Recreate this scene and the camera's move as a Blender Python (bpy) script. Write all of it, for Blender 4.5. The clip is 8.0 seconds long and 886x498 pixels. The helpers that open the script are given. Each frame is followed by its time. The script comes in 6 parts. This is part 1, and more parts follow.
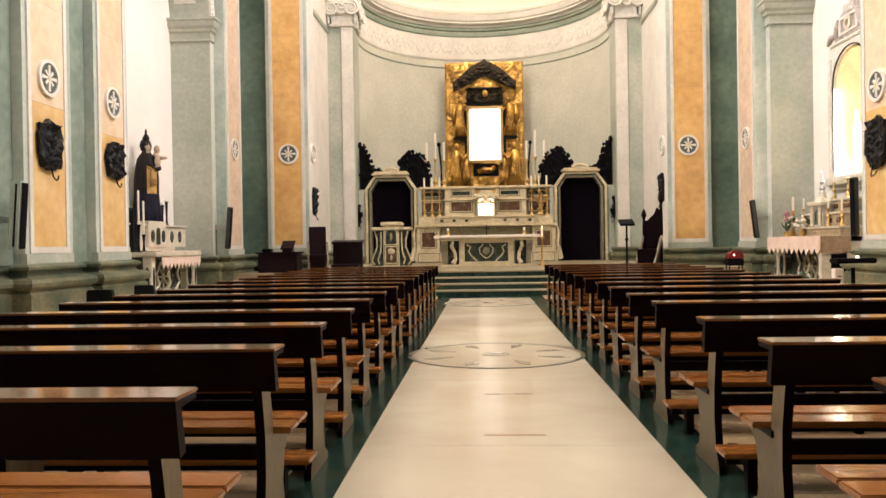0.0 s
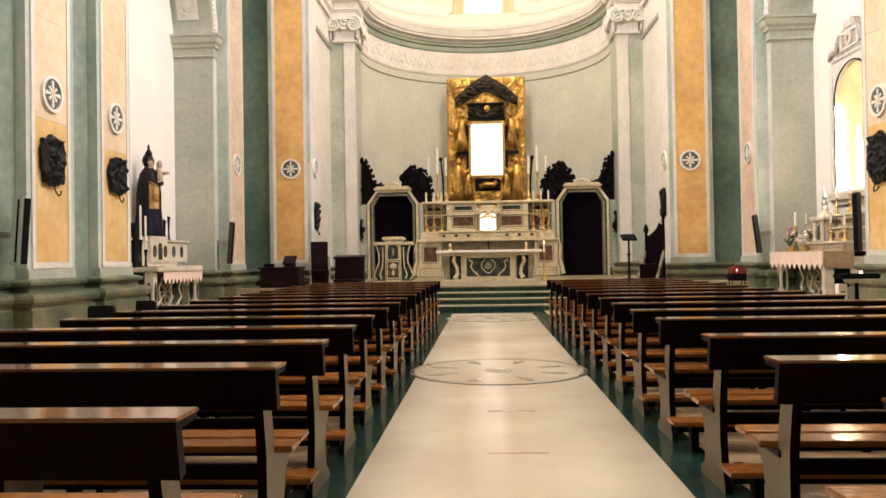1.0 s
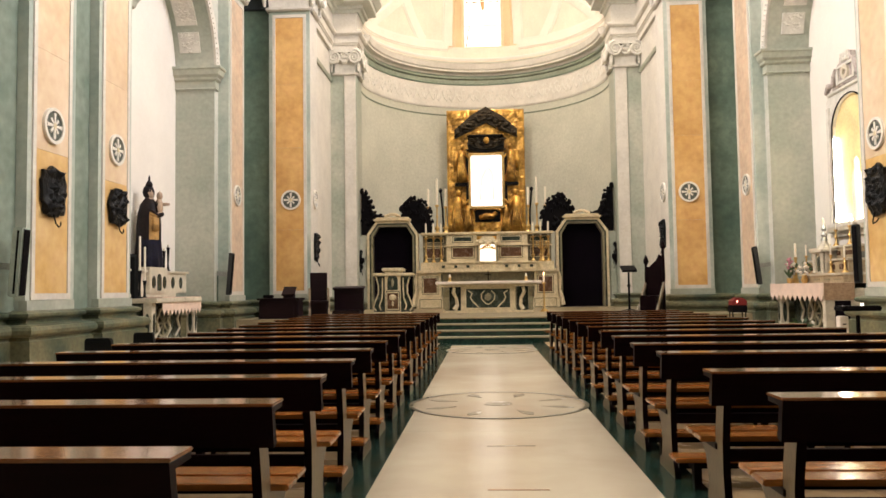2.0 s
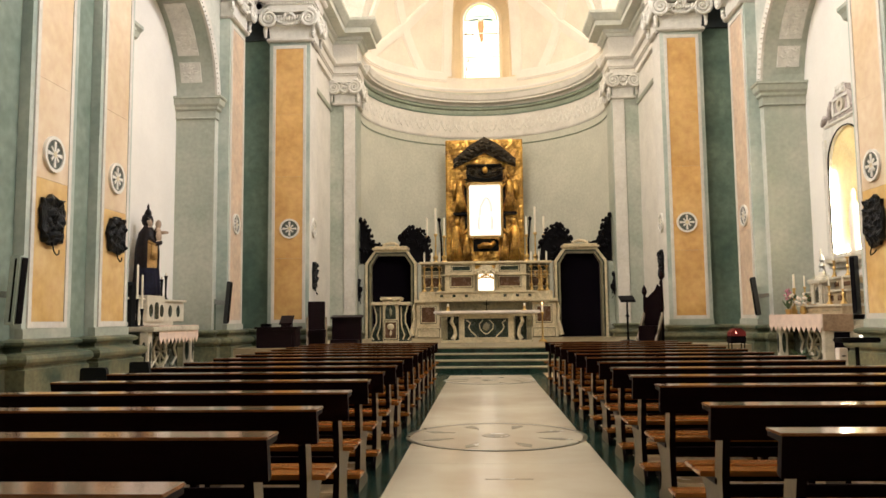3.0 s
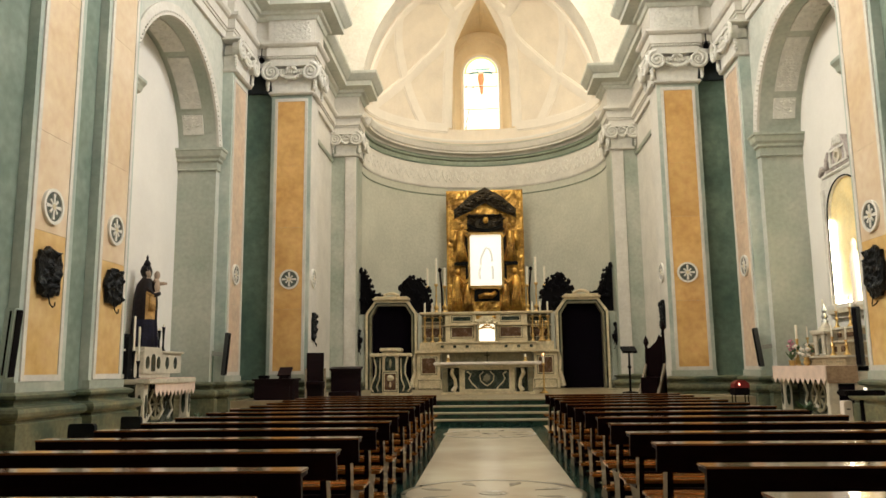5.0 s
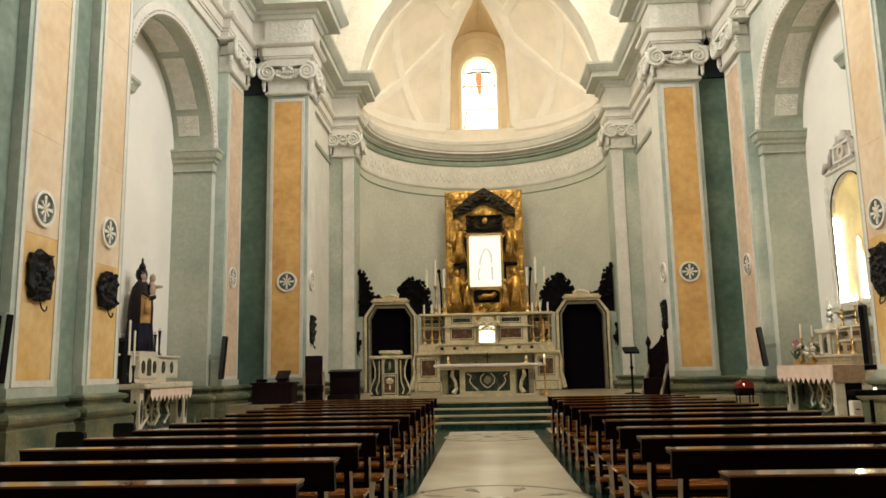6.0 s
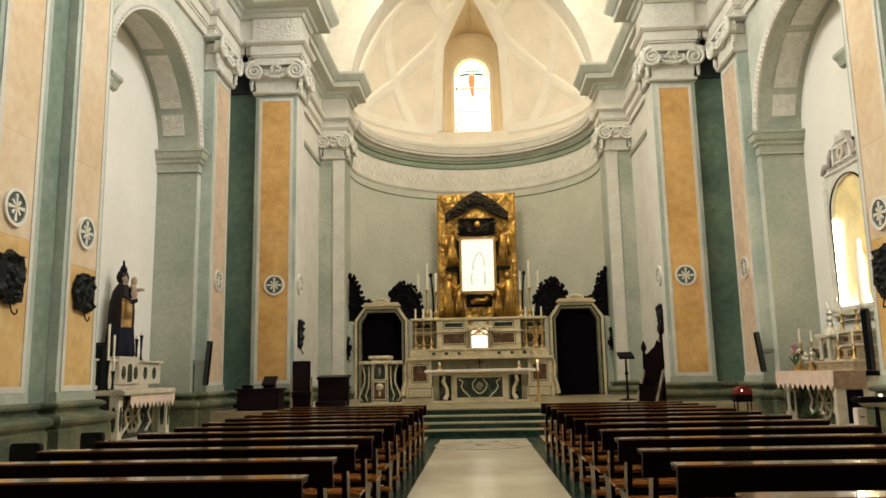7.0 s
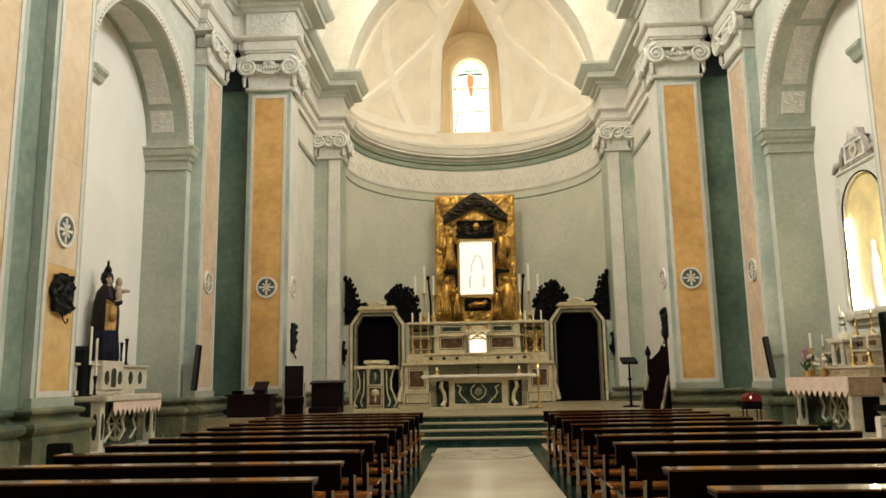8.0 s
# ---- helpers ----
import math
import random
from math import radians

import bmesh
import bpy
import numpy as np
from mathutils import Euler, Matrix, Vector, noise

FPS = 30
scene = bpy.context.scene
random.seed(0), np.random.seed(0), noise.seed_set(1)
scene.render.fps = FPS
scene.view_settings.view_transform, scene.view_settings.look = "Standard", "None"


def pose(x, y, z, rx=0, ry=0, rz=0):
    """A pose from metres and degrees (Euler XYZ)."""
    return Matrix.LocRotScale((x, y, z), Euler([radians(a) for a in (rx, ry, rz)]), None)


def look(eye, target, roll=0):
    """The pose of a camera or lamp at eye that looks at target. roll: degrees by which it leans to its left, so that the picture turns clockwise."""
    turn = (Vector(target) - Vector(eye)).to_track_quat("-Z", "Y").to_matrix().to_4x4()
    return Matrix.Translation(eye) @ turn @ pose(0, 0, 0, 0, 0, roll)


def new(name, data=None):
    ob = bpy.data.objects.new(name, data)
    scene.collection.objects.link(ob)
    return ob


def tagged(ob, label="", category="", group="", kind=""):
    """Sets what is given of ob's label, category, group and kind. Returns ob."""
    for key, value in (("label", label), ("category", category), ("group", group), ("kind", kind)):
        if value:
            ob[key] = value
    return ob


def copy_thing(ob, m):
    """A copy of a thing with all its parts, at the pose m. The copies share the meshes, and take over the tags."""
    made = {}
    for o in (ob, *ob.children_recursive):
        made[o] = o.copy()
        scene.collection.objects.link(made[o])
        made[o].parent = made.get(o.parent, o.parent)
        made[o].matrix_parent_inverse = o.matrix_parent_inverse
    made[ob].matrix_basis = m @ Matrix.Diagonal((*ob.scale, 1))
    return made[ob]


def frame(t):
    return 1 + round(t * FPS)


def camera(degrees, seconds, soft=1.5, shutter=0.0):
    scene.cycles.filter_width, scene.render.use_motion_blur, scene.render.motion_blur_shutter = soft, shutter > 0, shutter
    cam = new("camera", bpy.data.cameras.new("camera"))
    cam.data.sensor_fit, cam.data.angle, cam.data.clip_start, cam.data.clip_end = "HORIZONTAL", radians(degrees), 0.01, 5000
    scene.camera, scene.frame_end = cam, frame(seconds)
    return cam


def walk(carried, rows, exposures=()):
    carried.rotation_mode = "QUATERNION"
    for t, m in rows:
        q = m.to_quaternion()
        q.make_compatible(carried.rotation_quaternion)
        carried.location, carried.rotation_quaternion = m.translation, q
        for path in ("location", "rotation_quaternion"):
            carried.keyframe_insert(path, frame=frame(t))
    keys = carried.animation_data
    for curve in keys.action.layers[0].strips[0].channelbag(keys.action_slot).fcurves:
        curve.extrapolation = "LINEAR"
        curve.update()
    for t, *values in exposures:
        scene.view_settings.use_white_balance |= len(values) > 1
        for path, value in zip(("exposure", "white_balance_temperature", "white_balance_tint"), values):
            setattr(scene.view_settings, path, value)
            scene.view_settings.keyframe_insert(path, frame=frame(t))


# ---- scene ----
cam = camera(60.0, 8.0, soft=1.55)
EXPOSURES = [(0, 0.44, 6300, 19), (1.5, 0.31, 6300, 18), (3.0, 0.04, 6300, 14), (4.5, -0.21, 6320, 9), (8, -0.28, 6350, 4)]
PATH = [
    (0, (-0.138, -0.567, 1.32), (-0.241, 1.43, 1.308), -0.9),
    (0.5, (-0.141, -0.566, 1.324), (-0.247, 1.432, 1.327), -0.9),
    (1, (-0.145, -0.545, 1.332), (-0.252, 1.452, 1.358), -0.9),
    (1.5, (-0.144, -0.529, 1.343), (-0.25, 1.467, 1.408), -0.9),
    (3, (-0.138, -0.525, 1.368), (-0.238, 1.464, 1.548), -0.6),
    (3.5, (-0.128, -0.528, 1.38), (-0.226, 1.457, 1.599), -0.5),
    (4, (-0.099, -0.536, 1.394), (-0.199, 1.444, 1.66), -0.4),
    (4.5, (-0.057, -0.53, 1.402), (-0.158, 1.445, 1.7), -0.5),
    (6, (-0.101, -0.217, 1.419), (-0.201, 1.756, 1.731), -1.1),
    (6.5, (-0.123, -0.032, 1.415), (-0.205, 1.941, 1.731), -1.1),
    (7, (-0.057, 0.28, 1.428), (-0.14, 2.251, 1.753), -1.1),
    (7.5, (-0.042, 0.607, 1.437), (-0.126, 2.578, 1.763), -1.2),
    (8, (-0.087, 0.971, 1.445), (-0.164, 2.94, 1.782), -1.0),
]
walk(cam, [(t, look(eye, target, roll)) for t, eye, target, roll in PATH], exposures=EXPOSURES)

# ---- world and light ----
world = bpy.data.worlds.new("world")
scene.world = world
world.use_nodes = True
wn = world.node_tree.nodes
sky = wn.new("ShaderNodeTexSky")
sky.sky_type, sky.sun_disc, sky.sun_elevation, sky.sun_rotation = "NISHITA", False, radians(48), radians(120)
world.node_tree.links.new(sky.outputs[0], wn["Background"].inputs[0])
wn["Background"].inputs[1].default_value = 0.1

sun = new("sun", bpy.data.lights.new("sun", "SUN"))
sun.data.energy, sun.data.angle, sun.data.color = 2.5, radians(0.5), (1.0, 0.95, 0.86)
sun.matrix_basis = look((20, -12, 26), (0, 0, 0))


def fill_lamp(name, eye, target, w, h, power, colour, spread=180):
    """An added area lamp, w by h metres, out of view; no window opening is built for it."""
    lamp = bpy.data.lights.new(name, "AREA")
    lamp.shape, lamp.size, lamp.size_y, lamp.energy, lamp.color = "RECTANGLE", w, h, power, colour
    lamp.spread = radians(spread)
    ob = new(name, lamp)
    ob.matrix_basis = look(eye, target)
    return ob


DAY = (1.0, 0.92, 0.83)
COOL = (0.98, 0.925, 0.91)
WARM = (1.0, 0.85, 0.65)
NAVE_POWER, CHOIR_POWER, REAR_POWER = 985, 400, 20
# Added lamps for nave, choir and rear; the walls behind them are closed.
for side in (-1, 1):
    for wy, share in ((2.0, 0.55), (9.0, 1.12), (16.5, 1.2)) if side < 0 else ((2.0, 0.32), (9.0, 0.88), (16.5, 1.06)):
        fill_lamp("nave_fill_lamp", (side * 7.1, wy, 15.2), (-side * 7.2, wy - 0.5, 12.2), 2.2, 2.4, NAVE_POWER * share, DAY if side < 0 else COOL, 152)
    fill_lamp("choir_fill_lamp", (side * 1.8, 25.8, 17.6), (side * 0.3, 33.5, 9.5), 2.2, 1.4, CHOIR_POWER, WARM, 165)
fill_lamp("rear_fill_lamp", (0, -11.6, 11.0), (0, 12.0, 3.0), 4.0, 4.0, REAR_POWER, DAY)


# ---- materials ----
def nodes_of(name):
    m = bpy.data.materials.new(name)
    m.use_nodes = True
    t = m.node_tree
    return m, t, t.nodes["Principled BSDF"]


def surface(name, base, rough=0.6, vary=0.15, scale=1.2, fine=18.0, bump=0.15, metal=0.0, second=None, spec=0.5, rvar=0.12, stretch=(1, 1, 1), piece=0.0, coat=0.0):
    """Paint, plaster, stone, wood or metal: cloudy stains and fine grain over a base colour, with bump and uneven gloss."""
    m, t, b = nodes_of(name)
    n, l = t.nodes, t.links
    co = n.new("ShaderNodeTexCoord")
    mp = n.new("ShaderNodeMapping")
    mp.inputs["Scale"].default_value = stretch
    l.new(co.outputs["Object"], mp.inputs[0])
    big = n.new("ShaderNodeTexNoise")
    big.inputs["Scale"].default_value, big.inputs["Detail"].default_value, big.inputs["Roughness"].default_value = scale, 5, 0.6
    small = n.new("ShaderNodeTexNoise")
    small.inputs["Scale"].default_value, small.inputs["Detail"].default_value = fine, 4
    l.new(mp.outputs[0], big.inputs["Vector"])
    l.new(mp.outputs[0], small.inputs["Vector"])
    dark = tuple(c * (1 - vary) for c in base) if second is None else second
    light = tuple(min(1, c * (1 + vary * 0.6)) for c in base)
    ramp = n.new("ShaderNodeValToRGB")
    ramp.color_ramp.elements[0].position, ramp.color_ramp.elements[1].position = 0.34, 0.66
    ramp.color_ramp.elements[0].color, ramp.color_ramp.elements[1].color = (*dark, 1), (*light, 1)
    l.new(big.outputs["Fac"], ramp.inputs[0])
    mix = n.new("ShaderNodeMix")
    mix.data_type, mix.blend_type = "RGBA", "OVERLAY"
    mix.inputs["Factor"].default_value = min(0.9, vary * 2.2)
    l.new(ramp.outputs[0], mix.inputs["A"])
    l.new(small.outputs["Fac"], mix.inputs["B"])
    out = mix.outputs["Result"]
    if piece:
        info = n.new("ShaderNodeObjectInfo")
        rng = n.new("ShaderNodeMapRange")
        rng.inputs["To Min"].default_value, rng.inputs["To Max"].default_value = 1 - piece, 1 + piece
        l.new(info.outputs["Random"], rng.inputs["Value"])
        hs = n.new("ShaderNodeHueSaturation")
        l.new(out, hs.inputs["Color"])
        l.new(rng.outputs[0], hs.inputs["Value"])
        out = hs.outputs[0]
    l.new(out, b.inputs["Base Color"])
    rr = n.new("ShaderNodeMapRange")
    rr.inputs["To Min"].default_value, rr.inputs["To Max"].default_value = max(0.03, rough - rvar), min(1, rough + rvar)
    l.new(big.outputs["Fac"], rr.inputs["Value"])
    l.new(rr.outputs[0], b.inputs["Roughness"])
    b.inputs["Metallic"].default_value = metal
    b.inputs["Specular IOR Level"].default_value = spec
    b.inputs["Coat Weight"].default_value = coat
    b.inputs["Coat Roughness"].default_value = 0.12
    bp = n.new("ShaderNodeBump")
    bp.inputs["Strength"].default_value, bp.inputs["Distance"].default_value = bump, 0.02
    l.new(small.outputs["Fac"], bp.inputs["Height"])
    l.new(bp.outputs[0], b.inputs["Normal"])
    return m


def marble(name, base, vein, rough=0.22, scale=2.0, amount=0.5, piece=0.0):
    """Polished marble: drifting veins and clouds."""
    m, t, b = nodes_of(name)
    n, l = t.nodes, t.links
    co = n.new("ShaderNodeTexCoord")
    warp = n.new("ShaderNodeTexNoise")
    warp.inputs["Scale"].default_value, warp.inputs["Detail"].default_value = scale, 6
    l.new(co.outputs["Object"], warp.inputs["Vector"])
    add = n.new("ShaderNodeVectorMath")
    add.operation = "MULTIPLY_ADD"
    add.inputs[1].default_value = (0.9, 0.9, 0.9)
    l.new(warp.outputs["Color"], add.inputs[0])
    l.new(co.outputs["Object"], add.inputs[2])
    v = n.new("ShaderNodeTexNoise")
    v.inputs["Scale"].default_value, v.inputs["Detail"].default_value, v.inputs["Distortion"].default_value = scale * 1.7, 8, 1.2
    l.new(add.outputs[0], v.inputs["Vector"])
    ramp = n.new("ShaderNodeValToRGB")
    e = ramp.color_ramp.elements
    e[0].position, e[0].color = 0.40, (*base, 1)
    e[1].position, e[1].color = 0.62, (*base, 1)
    k = e.new(0.5)
    k.color = (*[a + (c - a) * amount for a, c in zip(base, vein)], 1)
    l.new(v.outputs["Fac"], ramp.inputs[0])
    mix = n.new("ShaderNodeMix")
    mix.data_type, mix.blend_type = "RGBA", "OVERLAY"
    mix.inputs["Factor"].default_value = 0.3
    l.new(ramp.outputs[0], mix.inputs["A"])
    l.new(warp.outputs["Fac"], mix.inputs["B"])
    out = mix.outputs["Result"]
    if piece:
        info = n.new("ShaderNodeObjectInfo")
        rng = n.new("ShaderNodeMapRange")
        rng.inputs["To Min"].default_value, rng.inputs["To Max"].default_value = 1 - piece, 1 + piece
        l.new(info.outputs["Random"], rng.inputs["Value"])
        hs = n.new("ShaderNodeHueSaturation")
        l.new(out, hs.inputs["Color"])
        l.new(rng.outputs[0], hs.inputs["Value"])
        out = hs.outputs[0]
    l.new(out, b.inputs["Base Color"])
    rr = n.new("ShaderNodeMapRange")
    rr.inputs["To Min"].default_value, rr.inputs["To Max"].default_value = max(0.04, rough - 0.1), rough + 0.12
    l.new(warp.outputs["Fac"], rr.inputs["Value"])
    l.new(rr.outputs[0], b.inputs["Roughness"])
    return m


def glow(name, colour, strength):
    m, t, b = nodes_of(name)
    b.inputs["Base Color"].default_value = (*colour, 1)
    b.inputs["Emission Color"].default_value = (*colour, 1)
    b.inputs["Emission Strength"].default_value = strength
    return m


GREY_GREEN = surface("grey_green_paint", (0.45, 0.455, 0.38), 0.55, 0.11, 0.5, 9, 0.06, second=(0.305, 0.345, 0.275))
PILASTER = surface("pilaster_grey_paint", (0.485, 0.52, 0.45), 0.55, 0.1, 0.6, 9, 0.06, second=(0.30, 0.37, 0.32))
NAVE_PALE = surface("nave_pale_paint", (0.56, 0.56, 0.49), 0.55, 0.1, 0.6, 9, 0.06, second=(0.44, 0.465, 0.405))
BAND_GREEN = surface("apse_band_green", (0.265, 0.305, 0.23), 0.5, 0.15, 0.8, 9, 0.06)
STRIP_GREEN = surface("strip_green_paint", (0.205, 0.25, 0.2), 0.5, 0.2, 0.8, 6, 0.06, second=(0.13, 0.185, 0.145))
DEEP_GREEN = surface("deep_green_paint", (0.135, 0.185, 0.132), 0.5, 0.22, 0.6, 6, 0.06, second=(0.065, 0.11, 0.08))
PALE = surface("pale_plaster", (0.64, 0.61, 0.54), 0.6, 0.1, 1.3, 12, 0.12)
WHITE = surface("white_plaster", (0.78, 0.75, 0.68), 0.65, 0.05, 0.7, 14, 0.08)
CREAM = surface("cream_plaster", (0.79, 0.71, 0.585), 0.65, 0.08, 0.9, 14, 0.08)
# Cream plaster with the amber window light of the recess mixed into its colour.
AMBER_LIT_CREAM = surface("amber_lit_plaster", (0.80, 0.64, 0.40), 0.6, 0.08, 0.9, 14, 0.08)
ORANGE = surface("ochre_scagliola", (0.66, 0.41, 0.15), 0.35, 0.16, 0.9, 5, 0.03, second=(0.57, 0.32, 0.10), piece=0.06)
PEACH = surface("peach_scagliola", (0.69, 0.565, 0.41), 0.38, 0.12, 0.55, 5, 0.03, second=(0.63, 0.465, 0.28), piece=0.05)
LOW_OCHRE = surface("ochre_low_slab", (0.66, 0.47, 0.225), 0.35, 0.16, 0.8, 5, 0.03, second=(0.58, 0.35, 0.11), piece=0.05)
PINK = surface("rose_scagliola", (0.63, 0.48, 0.34), 0.4, 0.16, 1.6, 6, 0.05)
STUCCO = surface("stucco_ornament", (0.66, 0.64, 0.57), 0.6, 0.12, 6, 40, 0.25)
PLINTH = surface("plinth_stone", (0.165, 0.152, 0.082), 0.4, 0.3, 1.2, 14, 0.12, second=(0.038, 0.066, 0.046))
APSE_PAINT = surface("apse_wall_paint", (0.44, 0.44, 0.36), 0.6, 0.1, 0.6, 10, 0.08)
WOOD_DARK = surface("dark_walnut", (0.005, 0.0013, 0.002), 0.4, 0.25, 3, 30, 0.03, stretch=(1, 9, 9), spec=0.06)
WOOD_SEAT = surface("varnished_beech", (0.27, 0.098, 0.021), 0.17, 0.16, 2, 22, 0.02, stretch=(1, 10, 10), coat=0.12, spec=0.35, rvar=0.05, piece=0.2)
WOOD_LEG = surface("pew_leg_wood", (0.14, 0.1, 0.05), 0.4, 0.3, 4, 30, 0.06, stretch=(6, 6, 1))
AISLE = marble("cream_marble", (0.585, 0.505, 0.375), (0.52, 0.44, 0.315), 0.2, 0.7, 0.25, piece=0.04)
TILE = marble("beige_floor_tile", (0.46, 0.33, 0.18), (0.35, 0.24, 0.125), 0.28, 1.1, 0.5, piece=0.08)
GREEN_MARBLE = marble("green_marble", (0.0045, 0.019, 0.014), (0.06, 0.12, 0.085), 0.15, 4.2, 0.45)
MED_WHITE = surface("medallion_white", (0.74, 0.71, 0.63), 0.5, 0.08, 5, 30, 0.05)
DECK_STONE = marble("deck_stone", (0.31, 0.255, 0.155), (0.21, 0.17, 0.10), 0.3, 1.2, 0.5)
TREAD = marble("step_tread_marble", (0.42, 0.37, 0.25), (0.28, 0.25, 0.16), 0.3, 1.6, 0.4)
INLAY = surface("grey_marble_inlay", (0.11, 0.1, 0.062), 0.3, 0.2, 4, 30, 0.02)
WHITE_MARBLE = marble("white_marble", (0.72, 0.61, 0.40), (0.34, 0.29, 0.17), 0.3, 2.6, 0.55)
SIDE_MARBLE = marble("side_altar_marble", (0.62, 0.57, 0.45), (0.36, 0.34, 0.26), 0.3, 2.2, 0.45)
DESK_WOOD = surface("purple_brown_wood", (0.011, 0.0042, 0.0055), 0.4, 0.3, 3, 30, 0.04, stretch=(1, 9, 9), spec=0.15)
GREY_MARBLE = marble("grey_marble", (0.29, 0.255, 0.155), (0.12, 0.11, 0.07), 0.3, 3.0, 0.6)
DARK_MARBLE = marble("dark_marble_inlay", (0.018, 0.027, 0.019), (0.075, 0.09, 0.062), 0.25, 5.0, 0.55)
RED_MARBLE = marble("red_marble_inlay", (0.085, 0.042, 0.022), (0.18, 0.1, 0.055), 0.25, 6.0, 0.6)
BRONZE = surface("dark_bronze", (0.008, 0.009, 0.0095), 0.32, 0.4, 9, 50, 0.4, metal=0.15, spec=0.16)
AGED_BRONZE = surface("aged_gilt_bronze", (0.045, 0.032, 0.016), 0.4, 0.5, 5, 30, 0.5, metal=0.5, second=(0.012, 0.011, 0.009), spec=0.3)
BLACK = surface("black_iron", (0.004, 0.0035, 0.0045), 0.6, 0.3, 6, 40, 0.1, spec=0.07)
GOLD = surface("gilded_bronze", (0.66, 0.39, 0.09), 0.38, 0.35, 1.6, 9, 0.5, metal=0.75, second=(0.20, 0.10, 0.025))
BRASS = surface("brass", (0.64, 0.43, 0.16), 0.34, 0.2, 6, 40, 0.1, metal=0.9)
OPENING_DARK = surface("opening_dark", (0.0022, 0.0006, 0.003), 0.95, 0.3, 2, 20, 0.3, spec=0.1)
WAX = surface("candle_wax", (0.80, 0.74, 0.60), 0.5, 0.05, 4, 20, 0.02)
LINEN = surface("white_linen", (0.78, 0.70, 0.60), 0.85, 0.07, 5, 60, 0.2)
PINK_LINEN = surface("rose_linen", (0.70, 0.55, 0.45), 0.85, 0.1, 5, 60, 0.2)
SPEAKER = surface("black_speaker_cloth", (0.009, 0.01, 0.01), 0.75, 0.2, 8, 80, 0.2, spec=0.12)
METAL = surface("grey_metal", (0.35, 0.36, 0.34), 0.4, 0.15, 6, 40, 0.1, metal=0.8)


# ---- mesh helpers ----
def part(name, bm, material, parent=None, label=""):
    """Links a bmesh as one mesh object, under a thing or a part."""
    bmesh.ops.recalc_face_normals(bm, faces=bm.faces)
    me = bpy.data.meshes.new(name)
    bm.to_mesh(me)
    bm.free()
    me.materials.append(material)
    ob = new(name, me)
    if parent is not None:
        ob.parent = parent
    if label:
        ob["label"] = label
    return ob


def smooth(ob):
    for p in ob.data.polygons:
        p.use_smooth = True
    return ob


def thing(name, label, category, group="", m=None):
    ob = new(name)
    ob.empty_display_size = 0.1
    if m is not None:
        ob.matrix_basis = m
    return tagged(ob, label, category, group)


def box(bm, a, b, bevel=0.0):
    x0, x1 = sorted((a[0], b[0]))
    y0, y1 = sorted((a[1], b[1]))
    z0, z1 = sorted((a[2], b[2]))
    v = [bm.verts.new((x, y, z)) for x in (x0, x1) for y in (y0, y1) for z in (z0, z1)]
    f = [bm.faces.new([v[i] for i in q]) for q in ((0, 1, 3, 2), (4, 6, 7, 5), (0, 4, 5, 1), (2, 3, 7, 6), (0, 2, 6, 4), (1, 5, 7, 3))]
    if bevel:
        es = list({e for q in f for e in q.edges})
        bmesh.ops.bevel(bm, geom=es, offset=bevel, segments=2, affect="EDGES", clamp_overlap=True)
    return bm


def B():
    return bmesh.new()


def place(axis, u, v, w):
    """The point with w along the axis; u and v are the other two, in the order x, y, z."""
    return {"x": (w, u, v), "y": (u, w, v), "z": (u, v, w)}[axis]


def prism(bm, outline, axis, a, b):
    """A slab with this outline, from a to b along the axis."""
    lo = [bm.verts.new(place(axis, u, v, a)) for u, v in outline]
    hi = [bm.verts.new(place(axis, u, v, b)) for u, v in outline]
    bm.faces.new(lo)
    bm.faces.new(hi[::-1])
    k = len(outline)
    for i in range(k):
        bm.faces.new((lo[i], hi[i], hi[(i + 1) % k], lo[(i + 1) % k]))
    return bm


def ringed(bm, outer, inner, axis, a, b):
    """A frame between two outlines with equally many points."""
    vs = [[bm.verts.new(place(axis, u, v, w)) for u, v in o] for o, w in ((outer, a), (inner, a), (inner, b), (outer, b))]
    k = len(outer)
    for i in range(k):
        j = (i + 1) % k
        for r in range(4):
            p, q = vs[r], vs[(r + 1) % 4]
            bm.faces.new((p[i], p[j], q[j], q[i]))
    return bm


def lathe(bm, prof, cx, cy, cz=0.0, segs=14, a0=0.0, a1=2 * math.pi):
    full = abs(a1 - a0 - 2 * math.pi) < 1e-6
    k = segs if full else segs + 1
    rings = []
    for i in range(k):
        a = a0 + (a1 - a0) * i / segs
        rings.append([bm.verts.new((cx + r * math.cos(a), cy + r * math.sin(a), cz + z)) for r, z in prof])
    for i in range(segs):
        p, q = rings[i], rings[(i + 1) % k]
        for j in range(len(prof) - 1):
            bm.faces.new((p[j], q[j], q[j + 1], p[j + 1]))
    if full:
        for j in (0, -1):
            if prof[j][0] > 1e-4:
                bm.faces.new([r[j] for r in rings])
    return bm


